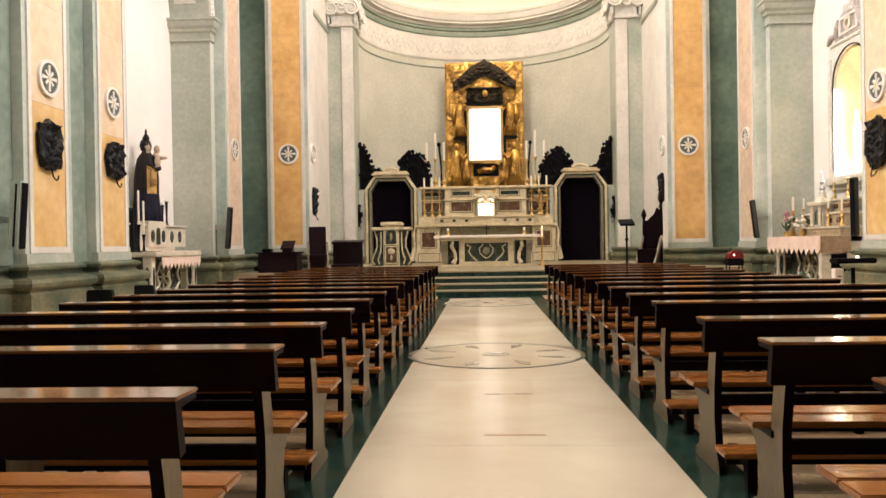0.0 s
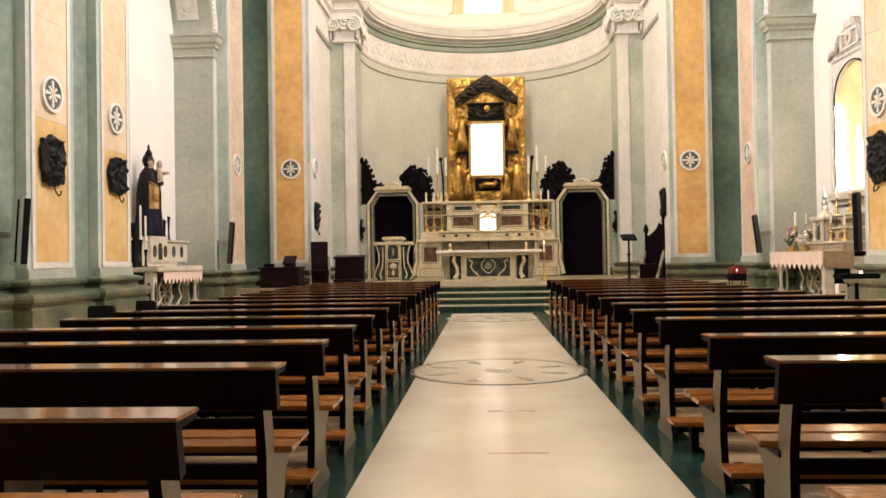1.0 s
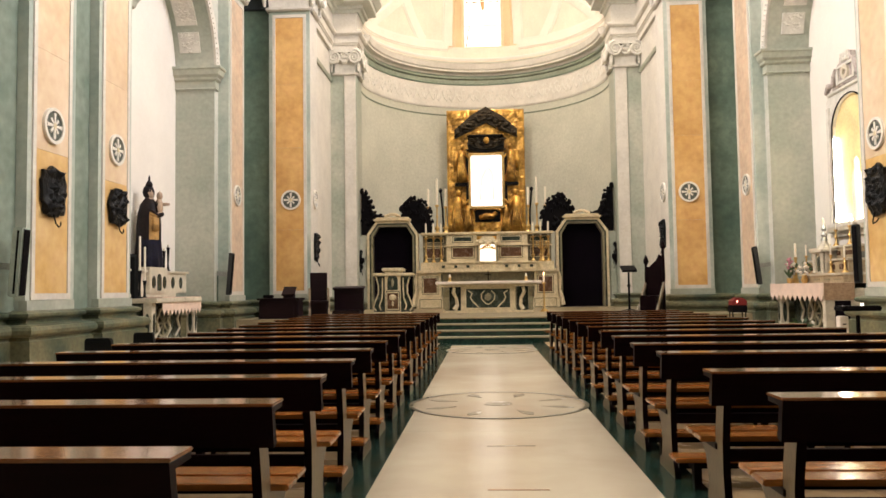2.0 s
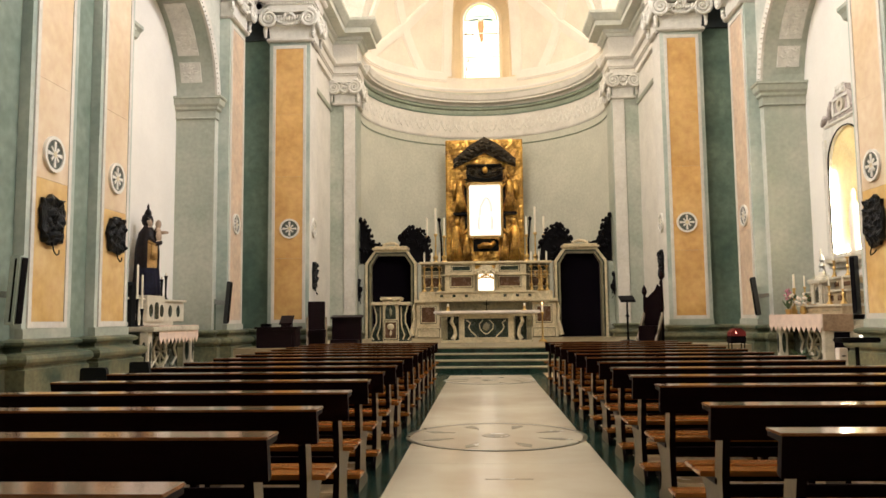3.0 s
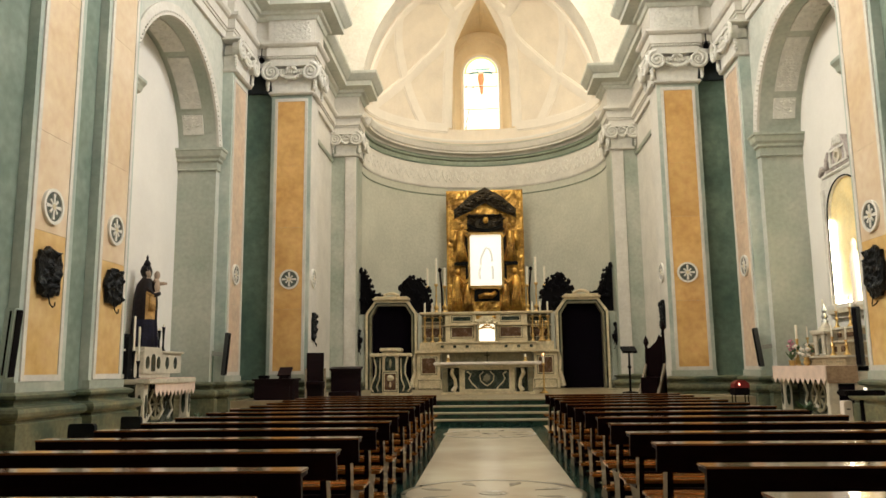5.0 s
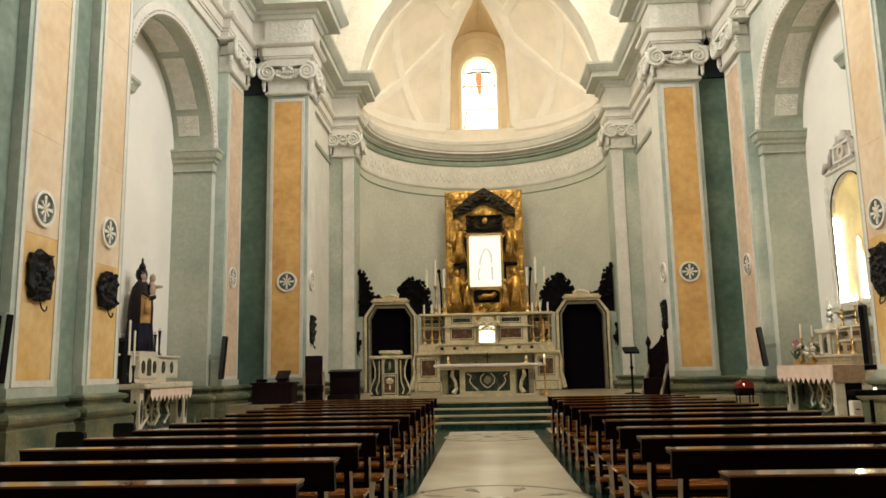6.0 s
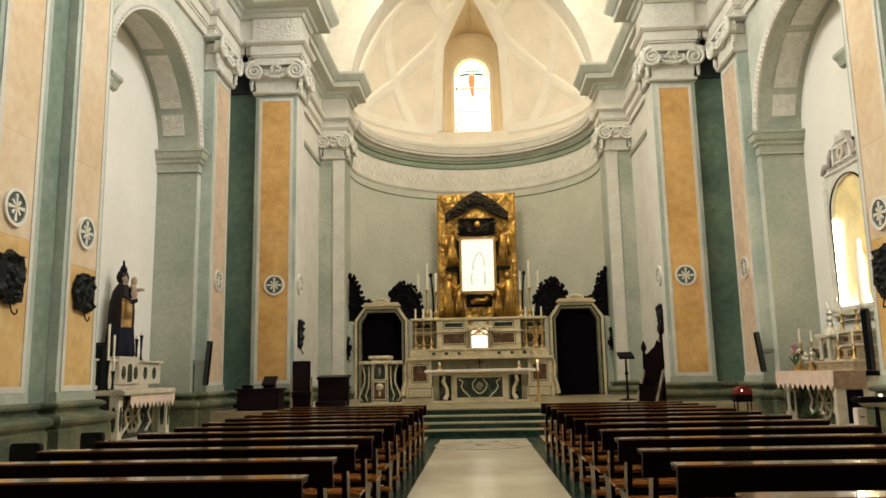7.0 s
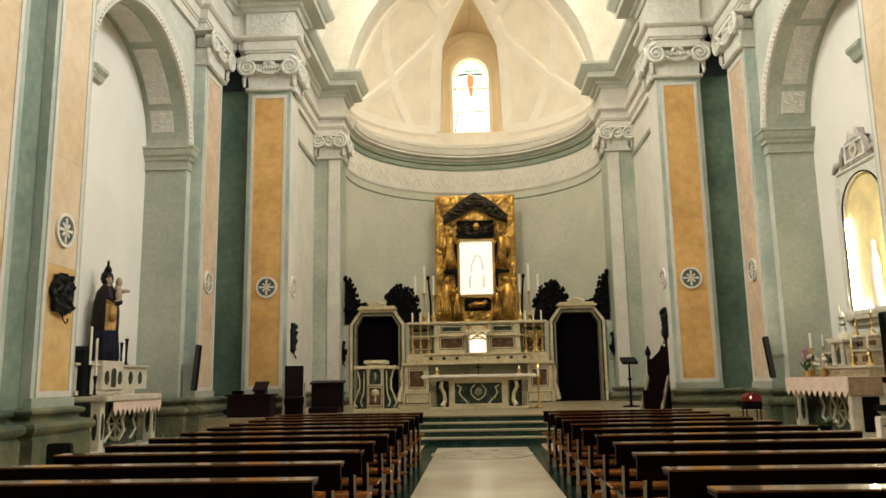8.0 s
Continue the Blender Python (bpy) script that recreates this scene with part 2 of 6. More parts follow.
def sweep(bm, prof, path):
    """A moulding: the closed profile of (outward, up) carried along a flat path of (x, y), outward being the path's right, mitred at corners."""
    n = len(path)
    rows = []
    for i, (x, y) in enumerate(path):
        ds = []
        for a, b in ((i - 1, i), (i, i + 1)):
            if a >= 0 and b < n:
                d = Vector((path[b][0] - path[a][0], path[b][1] - path[a][1])).normalized()
                ds.append(Vector((d.y, -d.x)))
        nn = sum(ds, Vector((0, 0)))
        nn = nn / max(0.25, nn.dot(ds[0])) if len(ds) > 1 else ds[0]
        rows.append([bm.verts.new((x + nn.x * o, y + nn.y * o, z)) for o, z in prof])
    k = len(prof)
    for p, q in zip(rows, rows[1:]):
        for j in range(k):
            bm.faces.new((p[j], q[j], q[(j + 1) % k], p[(j + 1) % k]))
    bm.faces.new(rows[0])
    bm.faces.new(rows[-1][::-1])
    return bm


def tube(bm, pts, r, segs=8):
    """A round bar along points, with radius r or one radius a point."""
    rings = []
    for i, p in enumerate(pts):
        p = Vector(p)
        d = (Vector(pts[min(i + 1, len(pts) - 1)]) - Vector(pts[max(i - 1, 0)])).normalized()
        u = d.orthogonal().normalized() if abs(d.z) > 0.99 or True else d
        if i and rings:
            u = (last - d * last.dot(d)).normalized()
        last = u
        w = d.cross(u)
        rad = r[i] if isinstance(r, (list, tuple)) else r
        rings.append([bm.verts.new(p + (u * math.cos(a) + w * math.sin(a)) * rad) for a in (2 * math.pi * k / segs for k in range(segs))])
    for p, q in zip(rings, rings[1:]):
        for j in range(segs):
            bm.faces.new((p[j], p[(j + 1) % segs], q[(j + 1) % segs], q[j]))
    bm.faces.new(rings[0][::-1])
    bm.faces.new(rings[-1])
    return bm


def blob(bm, c, r, seed=0, rough=0.25, sub=2):
    """A lumpy cast shape of radii r round c."""
    s = bmesh.ops.create_icosphere(bm, subdivisions=sub, radius=1.0)["verts"]
    for v in s:
        k = 1 + rough * noise.noise(v.co * 1.9 + Vector((seed * 3.1, seed * 1.7, seed)))
        v.co = Vector((c[0] + v.co.x * r[0] * k, c[1] + v.co.y * r[1] * k, c[2] + v.co.z * r[2] * k))
    return bm


def arc(cu, cv, r, a0, a1, n, rv=None):
    rv = r if rv is None else rv
    return [(cu + r * math.cos(radians(a0 + (a1 - a0) * i / n)), cv + rv * math.sin(radians(a0 + (a1 - a0) * i / n))) for i in range(n + 1)]


def structure(ob, label="", category=""):
    return tagged(ob, label, category, kind="structure")


# ---- the large structure ----
WALL_X, FACE_X, BACK_X = 7.5, 7.2, 8.6
ARCH_Y0, ARCH_Y1, SPRING = 14.8, 20.1, 7.4
ARCH_C, ARCH_R = (ARCH_Y0 + ARCH_Y1) / 2, (ARCH_Y1 - ARCH_Y0) / 2
PIER_Y, PIER_X, CHOIR_X, APSE_Y, APSE_R = 22.4, 5.35, 6.15, 30.8, 5.12
DECK = 0.6
NEAR_PILASTER = {-1: (13.15, 14.46), 1: (13.32, 14.66)}
RECESS_SHADE = surface("recess_shade_colour", (0.018, 0.026, 0.028), 0.6, 0.3, 2, 10, 0.1)


def mirrored(path, side):
    """A plan path of the west side, or its mirror image for the east side."""
    return path if side < 0 else [(-x, y) for x, y in reversed(path)]


def slab(name, a, b, material, label="", category="", bevel=0.0):
    return structure(part(name, box(B(), a, b, bevel), material), label, category)


floor = slab("floor", (-9, -12, -0.3), (9, 37, 0.0), TILE, "beige marble floor of the nave", "floor")

for side, tag in ((-1, "west"), (1, "east")):
    s = side
    # nave wall with its deep blind arch
    outline = [(-12, 0), (ARCH_Y0, 0)] + [(ARCH_C - ARCH_R * math.cos(math.pi * i / 40), SPRING + ARCH_R * math.sin(math.pi * i / 40)) for i in range(41)] + [(ARCH_Y1, 0), (22.6, 0), (22.6, 17.5), (-12, 17.5)]
    wall = structure(part(f"wall_{tag}", prism(B(), outline, "x", s * WALL_X, s * BACK_X), GREY_GREEN), "pale painted nave wall with a deep grey-green arch", "wall")
    wall.data.materials.append(NAVE_PALE)
    for p in wall.data.polygons:
        p.material_index = 1 if abs(p.normal.x) > 0.9 else 0
    structure(part(f"wall_{tag}_chapel", box(B(), (s * BACK_X, ARCH_Y0 - 0.6, 0), (s * 9.0, ARCH_Y1 + 0.6, 11.5)), WHITE), "white plastered back wall of a side altar bay", "wall")
    # choir wall, crossing pier and apse pier
    structure(part(f"wall_{tag}_choir", box(B(), (s * CHOIR_X, 23.4, 0), (s * 9.0, 29.6, 19)), PALE), "pale plastered choir side wall", "wall")
    pier = structure(part(f"wall_{tag}_pier", box(B(), (s * PIER_X, PIER_Y + 0.03, 0), (s * 6.62, 23.4, 13.0)), PALE), "crossing pier with ochre panelled pilaster", "pier")
    part("recess_face", box(B(), (s * 6.62, 22.6, 0), (s * 9.0, 23.4, 13.0)), DEEP_GREEN, pier, "deep green painted recess")
    # Flat dark slab: the shade between the capitals is put into its colour.
    part("recess_shade_slab", box(B(), (s * 6.63, 22.5, 10.1), (s * 7.48, 22.61, 10.94), 0.01), RECESS_SHADE, pier, "dark slab for the shade at the recess head")
    structure(part(f"wall_{tag}_apse_pier", box(B(), (s * 5.1, 29.6, 0), (s * 9.0, APSE_Y, 13.0)), GREY_GREEN), "grey-green pier beside the apse", "pier")
    # plinth mouldings
    plinth = [(-0.06, -0.02), (0.32, -0.02), (0.32, 0.65), (0.28, 0.67), (0.28, 0.715), (0.34, 0.73), (0.385, 0.77), (0.39, 0.82), (0.36, 0.87), (0.28, 0.9), (0.16, 0.905), (0.11, 0.93), (0.11, 0.99), (0.17, 1.0), (0.21, 1.03), (0.21, 1.07), (0.14, 1.1), (0.03, 1.12), (-0.06, 1.12)]
    plinth = [(o * 0.76 if o > 0 else o, z) for o, z in plinth]
    near = [(-7.5, -12), (-7.5, 10.93), (-7.2, 10.93), (-7.2, 12.32), (-7.5, 12.32), (-7.5, NEAR_PILASTER[s][0] - 0.02), (-7.2, NEAR_PILASTER[s][0] - 0.02), (-7.2, NEAR_PILASTER[s][1] + 0.02), (-7.5, NEAR_PILASTER[s][1] + 0.02), (-7.5, 14.81), (-8.6, 14.81)]
    far = [(-8.6, 20.09), (-7.5, 20.09), (-7.5, 20.35), (-7.2, 20.35), (-7.2, 21.8), (-7.5, 21.8), (-7.5, 22.6), (-6.62, 22.6), (-6.62, 22.43), (-PIER_X, 22.43), (-PIER_X, 23.4), (-6.15, 23.4), (-6.15, 29.6), (-5.1, 29.6), (-5.1, 30.8)]
    for path in (near, far):
        structure(part("baseboard", sweep(B(), plinth, mirrored(path, s)), PLINTH), "veined stone plinth with rounded mouldings", "plinth")
    # entablature over nave, pier and choir
    arch_prof = [(-0.05, 10.94), (0.05, 10.94), (0.05, 11.16), (0.09, 11.165), (0.09, 11.23), (0.13, 11.24), (0.13, 11.52), (0.2, 11.54), (0.26, 11.6), (0.26, 11.68), (-0.05, 11.68)]
    frieze_prof = [(-0.05, 11.68), (0.08, 11.68), (0.08, 12.45), (-0.05, 12.45)]
    corn_prof = [(-0.05, 12.45), (0.14, 12.45), (0.2, 12.55), (0.3, 12.58), (0.32, 12.68), (0.66, 12.72), (0.66, 12.92), (0.72, 12.95), (0.9, 13.15), (0.92, 13.25), (-0.05, 13.3)]
    run = [(-7.25, -12), (-7.25, 14.75), (-7.46, 14.75), (-7.46, 20.3), (-7.25, 20.3), (-7.25, 22.5), (-6.66, 22.5), (-6.66, 22.4), (-PIER_X + 0.02, 22.4), (-PIER_X + 0.02, 23.45), (-6.1, 23.45), (-6.1, 29.5), (-5.1, 29.5), (-5.1, 30.75)]
    for nm, prof, mt, lb in (("architrave", arch_prof, PALE, "pale stepped architrave"), ("frieze", frieze_prof, PALE, "pale stucco frieze"), ("cornice", corn_prof, NAVE_PALE, "deep projecting pale cornice")):
        structure(part(nm, sweep(B(), prof, mirrored(run, s)), mt), lb, nm)
    beads = B()
    for k in range(16):
        bmesh.ops.create_icosphere(beads, subdivisions=1, radius=0.034, matrix=Matrix.Translation((s * (PIER_X + 0.02 + 1.22 * k / 15), PIER_Y - 0.09, 11.2)))
    structure(tagged(part("bead_row", beads, STUCCO), kind="stuff"), "stucco bead row on the pier architrave", "bead row")
    # string course on the choir wall
    structure(part("trim", sweep(B(), [(-0.02, 9.72), (0.06, 9.74), (0.1, 9.84), (-0.02, 9.86)], mirrored([(-6.15, 23.42), (-6.15, 29.58)], s)), GREY_GREEN), "thin string course", "trim")
    # impost of the arch
    imp = [(-0.04, 6.98), (0.05, 6.98), (0.05, 7.0), (0.03, 7.02), (0.03, 7.2), (0.1, 7.24), (0.1, 7.3), (0.17, 7.36), (0.2, 7.5), (0.24, 7.52), (0.24, 7.58), (-0.04, 7.58)]
    structure(part("impost", sweep(B(), imp, mirrored([(-8.6, 20.09), (-7.5, 20.09), (-7.5, 20.36)], s)), GREY_GREEN), "moulded impost of the arch", "impost")
    structure(part("impost", sweep(B(), [(o * 0.5, z) for o, z in imp], mirrored([(-7.5, 14.69), (-7.5, 14.81), (-8.6, 14.81)], s)), GREY_GREEN), "moulded impost of the arch", "impost")
    # archivolt round the opening
    outer = arc(ARCH_C, SPRING, ARCH_R + 0.3, 0, 180, 40)
    inner = arc(ARCH_C, SPRING, ARCH_R, 0, 180, 40)
    av = structure(part("archivolt", prism(B(), outer + inner[::-1], "x", s * (WALL_X + 0.02), s * (WALL_X - 0.06)), PALE), "pale moulded archivolt with a bead edge", "archivolt")
    bead = B()
    for i in range(64):
        a = math.pi * (i + 0.5) / 64
        bmesh.ops.create_icosphere(bead, subdivisions=1, radius=0.035, matrix=Matrix.Translation((s * (WALL_X - 0.07), ARCH_C + (ARCH_R + 0.08) * math.cos(a), SPRING + (ARCH_R + 0.08) * math.sin(a))))
    tagged(part("bead_row", bead, STUCCO, av), kind="stuff")
    # soffit panels with foliage relief
    for i, (a0, a1) in enumerate(((13, 25), (29, 62), (67, 113), (118, 151), (155, 167))):
        soff = B()
        o = arc(ARCH_C, SPRING, ARCH_R + 0.01, a0, a1, 14)
        q = arc(ARCH_C, SPRING, ARCH_R - 0.035, a0, a1, 14)
        prism(soff, o + q[::-1], "x", s * 7.86, s * 8.44)
        rnd = random.Random(i)
        for k in range(24 if a1 - a0 < 20 else 110):
            a = radians(a0 + (a1 - a0) * rnd.uniform(0.06, 0.94))
            blob(soff, (s * rnd.uniform(7.93, 8.37), ARCH_C + (ARCH_R - 0.012) * math.cos(a), SPRING + (ARCH_R - 0.012) * math.sin(a)), (0.07, 0.045, 0.045), k, 0.6, 1)
        structure(part("soffit_panel", soff, STUCCO), "stucco foliage panel of the arch soffit", "panel")
    # upper nave: arch wall over the choir
    up = [(s * 9.0, 13.0), (s * 9.0, 20.5), (0, 20.5)] + [(s * 5.3 * math.cos(radians(a)), 13.0 + 5.3 * math.sin(radians(a))) for a in range(90, -1, -5)]
    structure(part(f"wall_{tag}_over_pier", prism(B(), up, "y", 22.5, 23.4), WHITE), "white wall above the crossing arch", "wall")
    up = [(s * 9.0, 13.0), (s * 9.0, 20.5), (0, 20.5)] + [(s * 4.98 * math.cos(radians(a)), 12.45 + 6.0 * math.sin(radians(a))) for a in range(90, -1, -5)]
    structure(part(f"wall_{tag}_over_apse", prism(B(), up, "y", 29.605, APSE_Y), PALE), "pale wall above the apse arch", "wall")


for s, y0, y1 in ((-1, 16.85, 17.4), (1, 16.95, 17.55)):
    slope = [(s * 8.62, 8.25), (s * 8.5, 8.3), (s * 8.44, 8.42), (s * 8.36, 8.5), (s * 8.36, 8.58), (s * 8.62, 8.64)]
    structure(part("corbel", prism(B(), slope, "y", y0, y1), GREY_GREEN), "small moulded stone corbel on the bay's back wall", "corbel")


def panel_pilaster(side, axis, plane, out, u0, u1, panel_mat, z0=1.1, z1=10.0):
    """A pilaster with a framed scagliola panel. plane: its face; out: the way it faces (+1 or -1 along the axis)."""
    w = lambda d: plane + out * d
    ob = part("pilaster", box(B(), *(place(axis, u, v, d) for u, v, d in ((u0, z0, w(-0.32)), (u1, z1, w(0.0))))), PILASTER)
    structure(ob, "pale pilaster with an ochre scagliola panel", "pilaster")
    i0, i1 = u0 + 0.2, u1 - 0.2
    fr = ringed(B(), [(u0 + 0.11, 1.28), (u1 - 0.11, 1.28), (u1 - 0.11, 9.86), (u0 + 0.11, 9.86)], [(i0, 1.38), (i1, 1.38), (i1, 9.76), (i0, 9.76)], axis, w(-0.01), w(0.03))
    part("panel_frame", fr, PALE, ob, "pale moulded panel frame")
    cuts = [1.38] + [1.38 + 8.38 * k / 4 + 0.25 * math.sin(9.0 * u0 + 5.0 * plane + 2.4 * k) for k in (1, 2, 3)] + [9.76]
    for k in range(4):
        part("panel", box(B(), *(place(axis, u, v, d) for u, v, d in ((i0, cuts[k] + 0.002, w(-0.01)), (i1, cuts[k + 1] - 0.002, w(0.012))))), LOW_OCHRE if k == 0 and panel_mat == PEACH else panel_mat, ob, "ochre marbled slab")
    part("pilaster_foot", box(B(), *(place(axis, u, v, d) for u, v, d in ((u0 - 0.01, 1.1, w(-0.1)), (u1 + 0.01, 1.27, w(0.035))))), GREY_GREEN, ob)
    return ob


for s in (-1, 1):
    panel_pilaster(s, "x", s * FACE_X, -s, 10.95, 12.3, PEACH)
    panel_pilaster(s, "x", s * FACE_X, -s, *NEAR_PILASTER[s], PEACH)
    panel_pilaster(s, "x", s * FACE_X, -s, 20.38, 21.78, PINK)
    u = sorted((s * (PIER_X + 0.005), s * 6.615))
    panel_pilaster(s, "y", PIER_Y, -1, u[0], u[1], ORANGE)
    structure(part("pilaster", box(B(), (s * 7.28, 12.302, 1.1), (s * 7.49, 12.5, 10.0), 0.01), PILASTER), "pale flank stepped behind a pilaster", "pilaster")
    for y0, y1 in ((12.32, NEAR_PILASTER[s][0] - 0.01), (10.1, 10.94)):
        structure(part("trim", box(B(), (s * 7.37, y0, 1.1), (s * 7.55, y1, 10.94)), STRIP_GREEN), "deep green painted strip between pilasters", "wall")
    structure(part("trim", box(B(), (s * 5.14, 29.55, 1.1), (s * 5.6, 29.7, 9.98), 0.02), PALE), "pale edge of the apse pilaster", "pilaster")

# apse: half-round wall, its mouldings and dome
apse = structure(smooth(part("wall_apse", lathe(B(), [(APSE_R, 0), (APSE_R, 12.6), (APSE_R + 0.4, 12.6), (APSE_R + 0.4, 0)], 0, APSE_Y, 0, 64, 0, math.pi), APSE_PAINT)), "grey half-round apse wall", "wall")


def apse_ring(name, prof, material, label):
    bm = lathe(B(), [(APSE_R + 0.02 - o, z) for o, z in prof + prof[:1]], 0, APSE_Y, 0, 72, radians(0.5), radians(179.5))
    bmesh.ops.remove_doubles(bm, verts=bm.verts, dist=1e-5)
    bmesh.ops.holes_fill(bm, edges=[e for e in bm.edges if e.is_boundary])
    ob = part(name, bm, material)
    return structure(ob, label, name)


apse_ring("moulding", [(0, 9.6), (0.03, 9.6), (0.05, 9.62), (0.05, 9.66), (0, 9.67)], BAND_GREEN, "thin grey moulding round the apse")
apse_ring("moulding", [(0, 9.98), (0.04, 9.98), (0.07, 10.06), (0.07, 10.11), (0, 10.11)], PALE, "pale moulding round the apse")
apse_ring("frieze", [(0, 10.11), (0.035, 10.11), (0.035, 11.15), (0, 11.15)], PALE, "pale frieze with leaf scrolls round the apse")
apse_ring("cornice", [(0, 11.152), (0.05, 11.152), (0.07, 11.26), (0.07, 11.34), (0.16, 11.38), (0.18, 11.46), (0, 11.46)], BAND_GREEN, "grey-green lower cornice moulding round the apse")
apse_ring("moulding", [(0, 11.1), (0.07, 11.1), (0.07, 11.15), (0, 11.15)], DEEP_GREEN, "dark green line under the apse cornice")
# Dark ring that draws the shadow line below the pale cornice.
apse_ring("cornice", [(0, 11.46), (0.06, 11.46), (0.06, 11.54), (0, 11.54)], DEEP_GREEN, "dark fillet for the shadow line under the upper apse cornice")
apse_ring("cornice", [(0, 11.54), (0.1, 11.54), (0.13, 11.62), (0.32, 11.68), (0.32, 11.75), (0.38, 11.8), (0.42, 11.95), (0.44, 12.02), (0, 12.07)], PALE, "pale upper cornice moulding round the apse")
apse_ring("moulding", [(0, 12.3), (0.05, 12.3), (0.08, 12.38), (0.08, 12.42), (0, 12.44)], WHITE, "white moulding at the foot of the dome")
scroll = B()


def on_apse(deg, z, d=0.0):
    a = radians(deg)
    return ((APSE_R + 0.005 - d) * math.cos(a), APSE_Y + (APSE_R + 0.005 - d) * math.sin(a), z)


for n in range(22):
    c = 7.5 + 165 * (n + 0.5) / 22
    for sgn in (-1, 1):
        tube(scroll, [on_apse(c + sgn * u, z) for u, z in ((3.6, 10.86), (2.9, 10.5), (1.4, 10.32), (0.3, 10.45), (0.9, 10.66), (1.9, 10.6), (1.7, 10.48))], [0.03, 0.045, 0.05, 0.045, 0.04, 0.035, 0.02], 6)
    for k in range(5):
        blob(scroll, on_apse(c + (k - 2) * 0.6, 10.78 + 0.1 * (2 - abs(k - 2)) / 2), (0.05, 0.04, 0.08), k + n, 0.5, 1)
    blob(scroll, on_apse(c + 3.75, 10.64), (0.07, 0.05, 0.12), n, 0.5, 1)
structure(tagged(part("frieze_relief", scroll, STUCCO), kind="stuff"), "low leaf scroll relief on the apse frieze", "relief")

DOME_Z, DOME_H = 12.55, 6.1
WY = APSE_Y + APSE_R


NICHE_Z, NICHE_W, NICHE_S = 12.95, 1.62, 16.45


def niche_half(z):
    """Half the width of the pointed opening that the window recess cuts into the dome, at a height."""
    return NICHE_W * max(0.0, 1 - max(0.0, z - 15.9) / 2.3) ** 0.72


def niche_back(z):
    """Half the width and the height of the round-headed recess at its back."""
    z = min(z, NICHE_S + NICHE_W)
    k = max(0.0, z - NICHE_S)
    return math.sqrt(max(0.0, NICHE_W ** 2 - k * k)), z


def dome_at(az, th, r=1.0):
    """A point of the half dome: az from the axis (degrees, positive to the east), th up from the springing."""
    a, t = radians(az), radians(th)
    c = APSE_R * r * math.cos(t)
    return Vector((c * math.sin(a), APSE_Y + c * math.cos(a), DOME_Z - 0.1 + DOME_H * r * math.sin(t)))


dm = B()
TH0 = math.degrees(math.asin((NICHE_Z - DOME_Z + 0.1) / DOME_H))
for s in (-1, 1):
    low = [[dm.verts.new(dome_at(s * 90 * i / 24, th)) for i in range(25)] for th in (-2.0, TH0)]
    rows = []
    for j in range(61):
        th = TH0 + (89.5 - TH0) * j / 60
        rad = APSE_R * math.cos(radians(th))
        z = DOME_Z - 0.1 + DOME_H * math.sin(radians(th))
        a0 = math.degrees(math.asin(min(1, niche_half(z) / rad)))
        rows.append([dm.verts.new(dome_at(s * (a0 + (90 - a0) * i / 24), th)) for i in range(25)])
    for grid in (low, rows):
        for p, q in zip(grid, grid[1:]):
            for i in range(24):
                dm.faces.new((p[i], p[i + 1], q[i + 1], q[i]))
    # sides and sill of the window recess
    n_open = sum(niche_half(r[0].co.z) > 0.0 for r in rows)
    edge = [r[0] for r in rows[:n_open + 1]]
    back = []
    for v in edge:
        w, z = niche_back(v.co.z)
        back.append(dm.verts.new((s * w, WY - 0.03, z)))
    for a, b, c, d in zip(edge, edge[1:], back[1:], back):
        dm.faces.new((a, b, c, d)).material_index = 1
dome = structure(part("dome", dm, CREAM), "cream plastered half dome of the apse", "dome")
dome.data.materials.append(AMBER_LIT_CREAM)

ribs = [[(-19.5, 5), (-20, 20), (-22, 36), (-25, 50), (-24, 62), (-8, 74)], [(-86, 3), (-60, 4), (-40, 4.5), (-19.5, 5)],
        [(-74, 5), (-62, 13), (-49, 23), (-40, 32), (-31, 41), (-25, 48)], [(-34, 6), (-41, 14), (-49, 23), (-58, 31), (-68, 38), (-80, 45)],
        [(-84, 5), (-81, 20), (-80, 34), (-80, 48), (-78, 58)], [(-78, 58), (-52, 65), (-25, 58)]]
STRAP = surface("dome_strap_plaster", (0.83, 0.77, 0.67), 0.65, 0.06, 1.2, 14, 0.08)
for s in (-1, 1):
    for line in ribs:
        rb = B()
        pts = []
        for (a0, t0), (a1, t1) in zip(line, line[1:]):
            pts += [(a0 + (a1 - a0) * k / 8, t0 + (t1 - t0) * k / 8) for k in range(8)]
        pts.append(line[-1])
        prev = None
        for i, (a, t) in enumerate(pts):
            p, q = dome_at(s * pts[max(i - 1, 0)][0], pts[max(i - 1, 0)][1]), dome_at(s * pts[min(i + 1, len(pts) - 1)][0], pts[min(i + 1, len(pts) - 1)][1])
            c = dome_at(s * a, t)
            inn = (Vector((0, APSE_Y, DOME_Z)) - c).normalized()
            side = (q - p).normalized().cross(inn) * 0.26
            cur = [rb.verts.new(c + side * k + inn * h) for k, h in ((1, -0.03), (0.96, 0.05), (0.72, 0.05), (0.66, 0.075), (-0.66, 0.075), (-0.72, 0.05), (-0.96, 0.05), (-1, -0.03))]
            if prev:
                for k in range(7):
                    rb.faces.new((prev[k], prev[k + 1], cur[k + 1], cur[k]))
            prev = cur
        structure(part("dome_rib", rb, STRAP), "white stucco rib of the half dome", "rib")

# apse window: wall with an arched opening, frame, stained panes and the bright sky outside
WIN_W, WIN_Z0, WIN_Z1 = 0.93, 13.08, 16.08


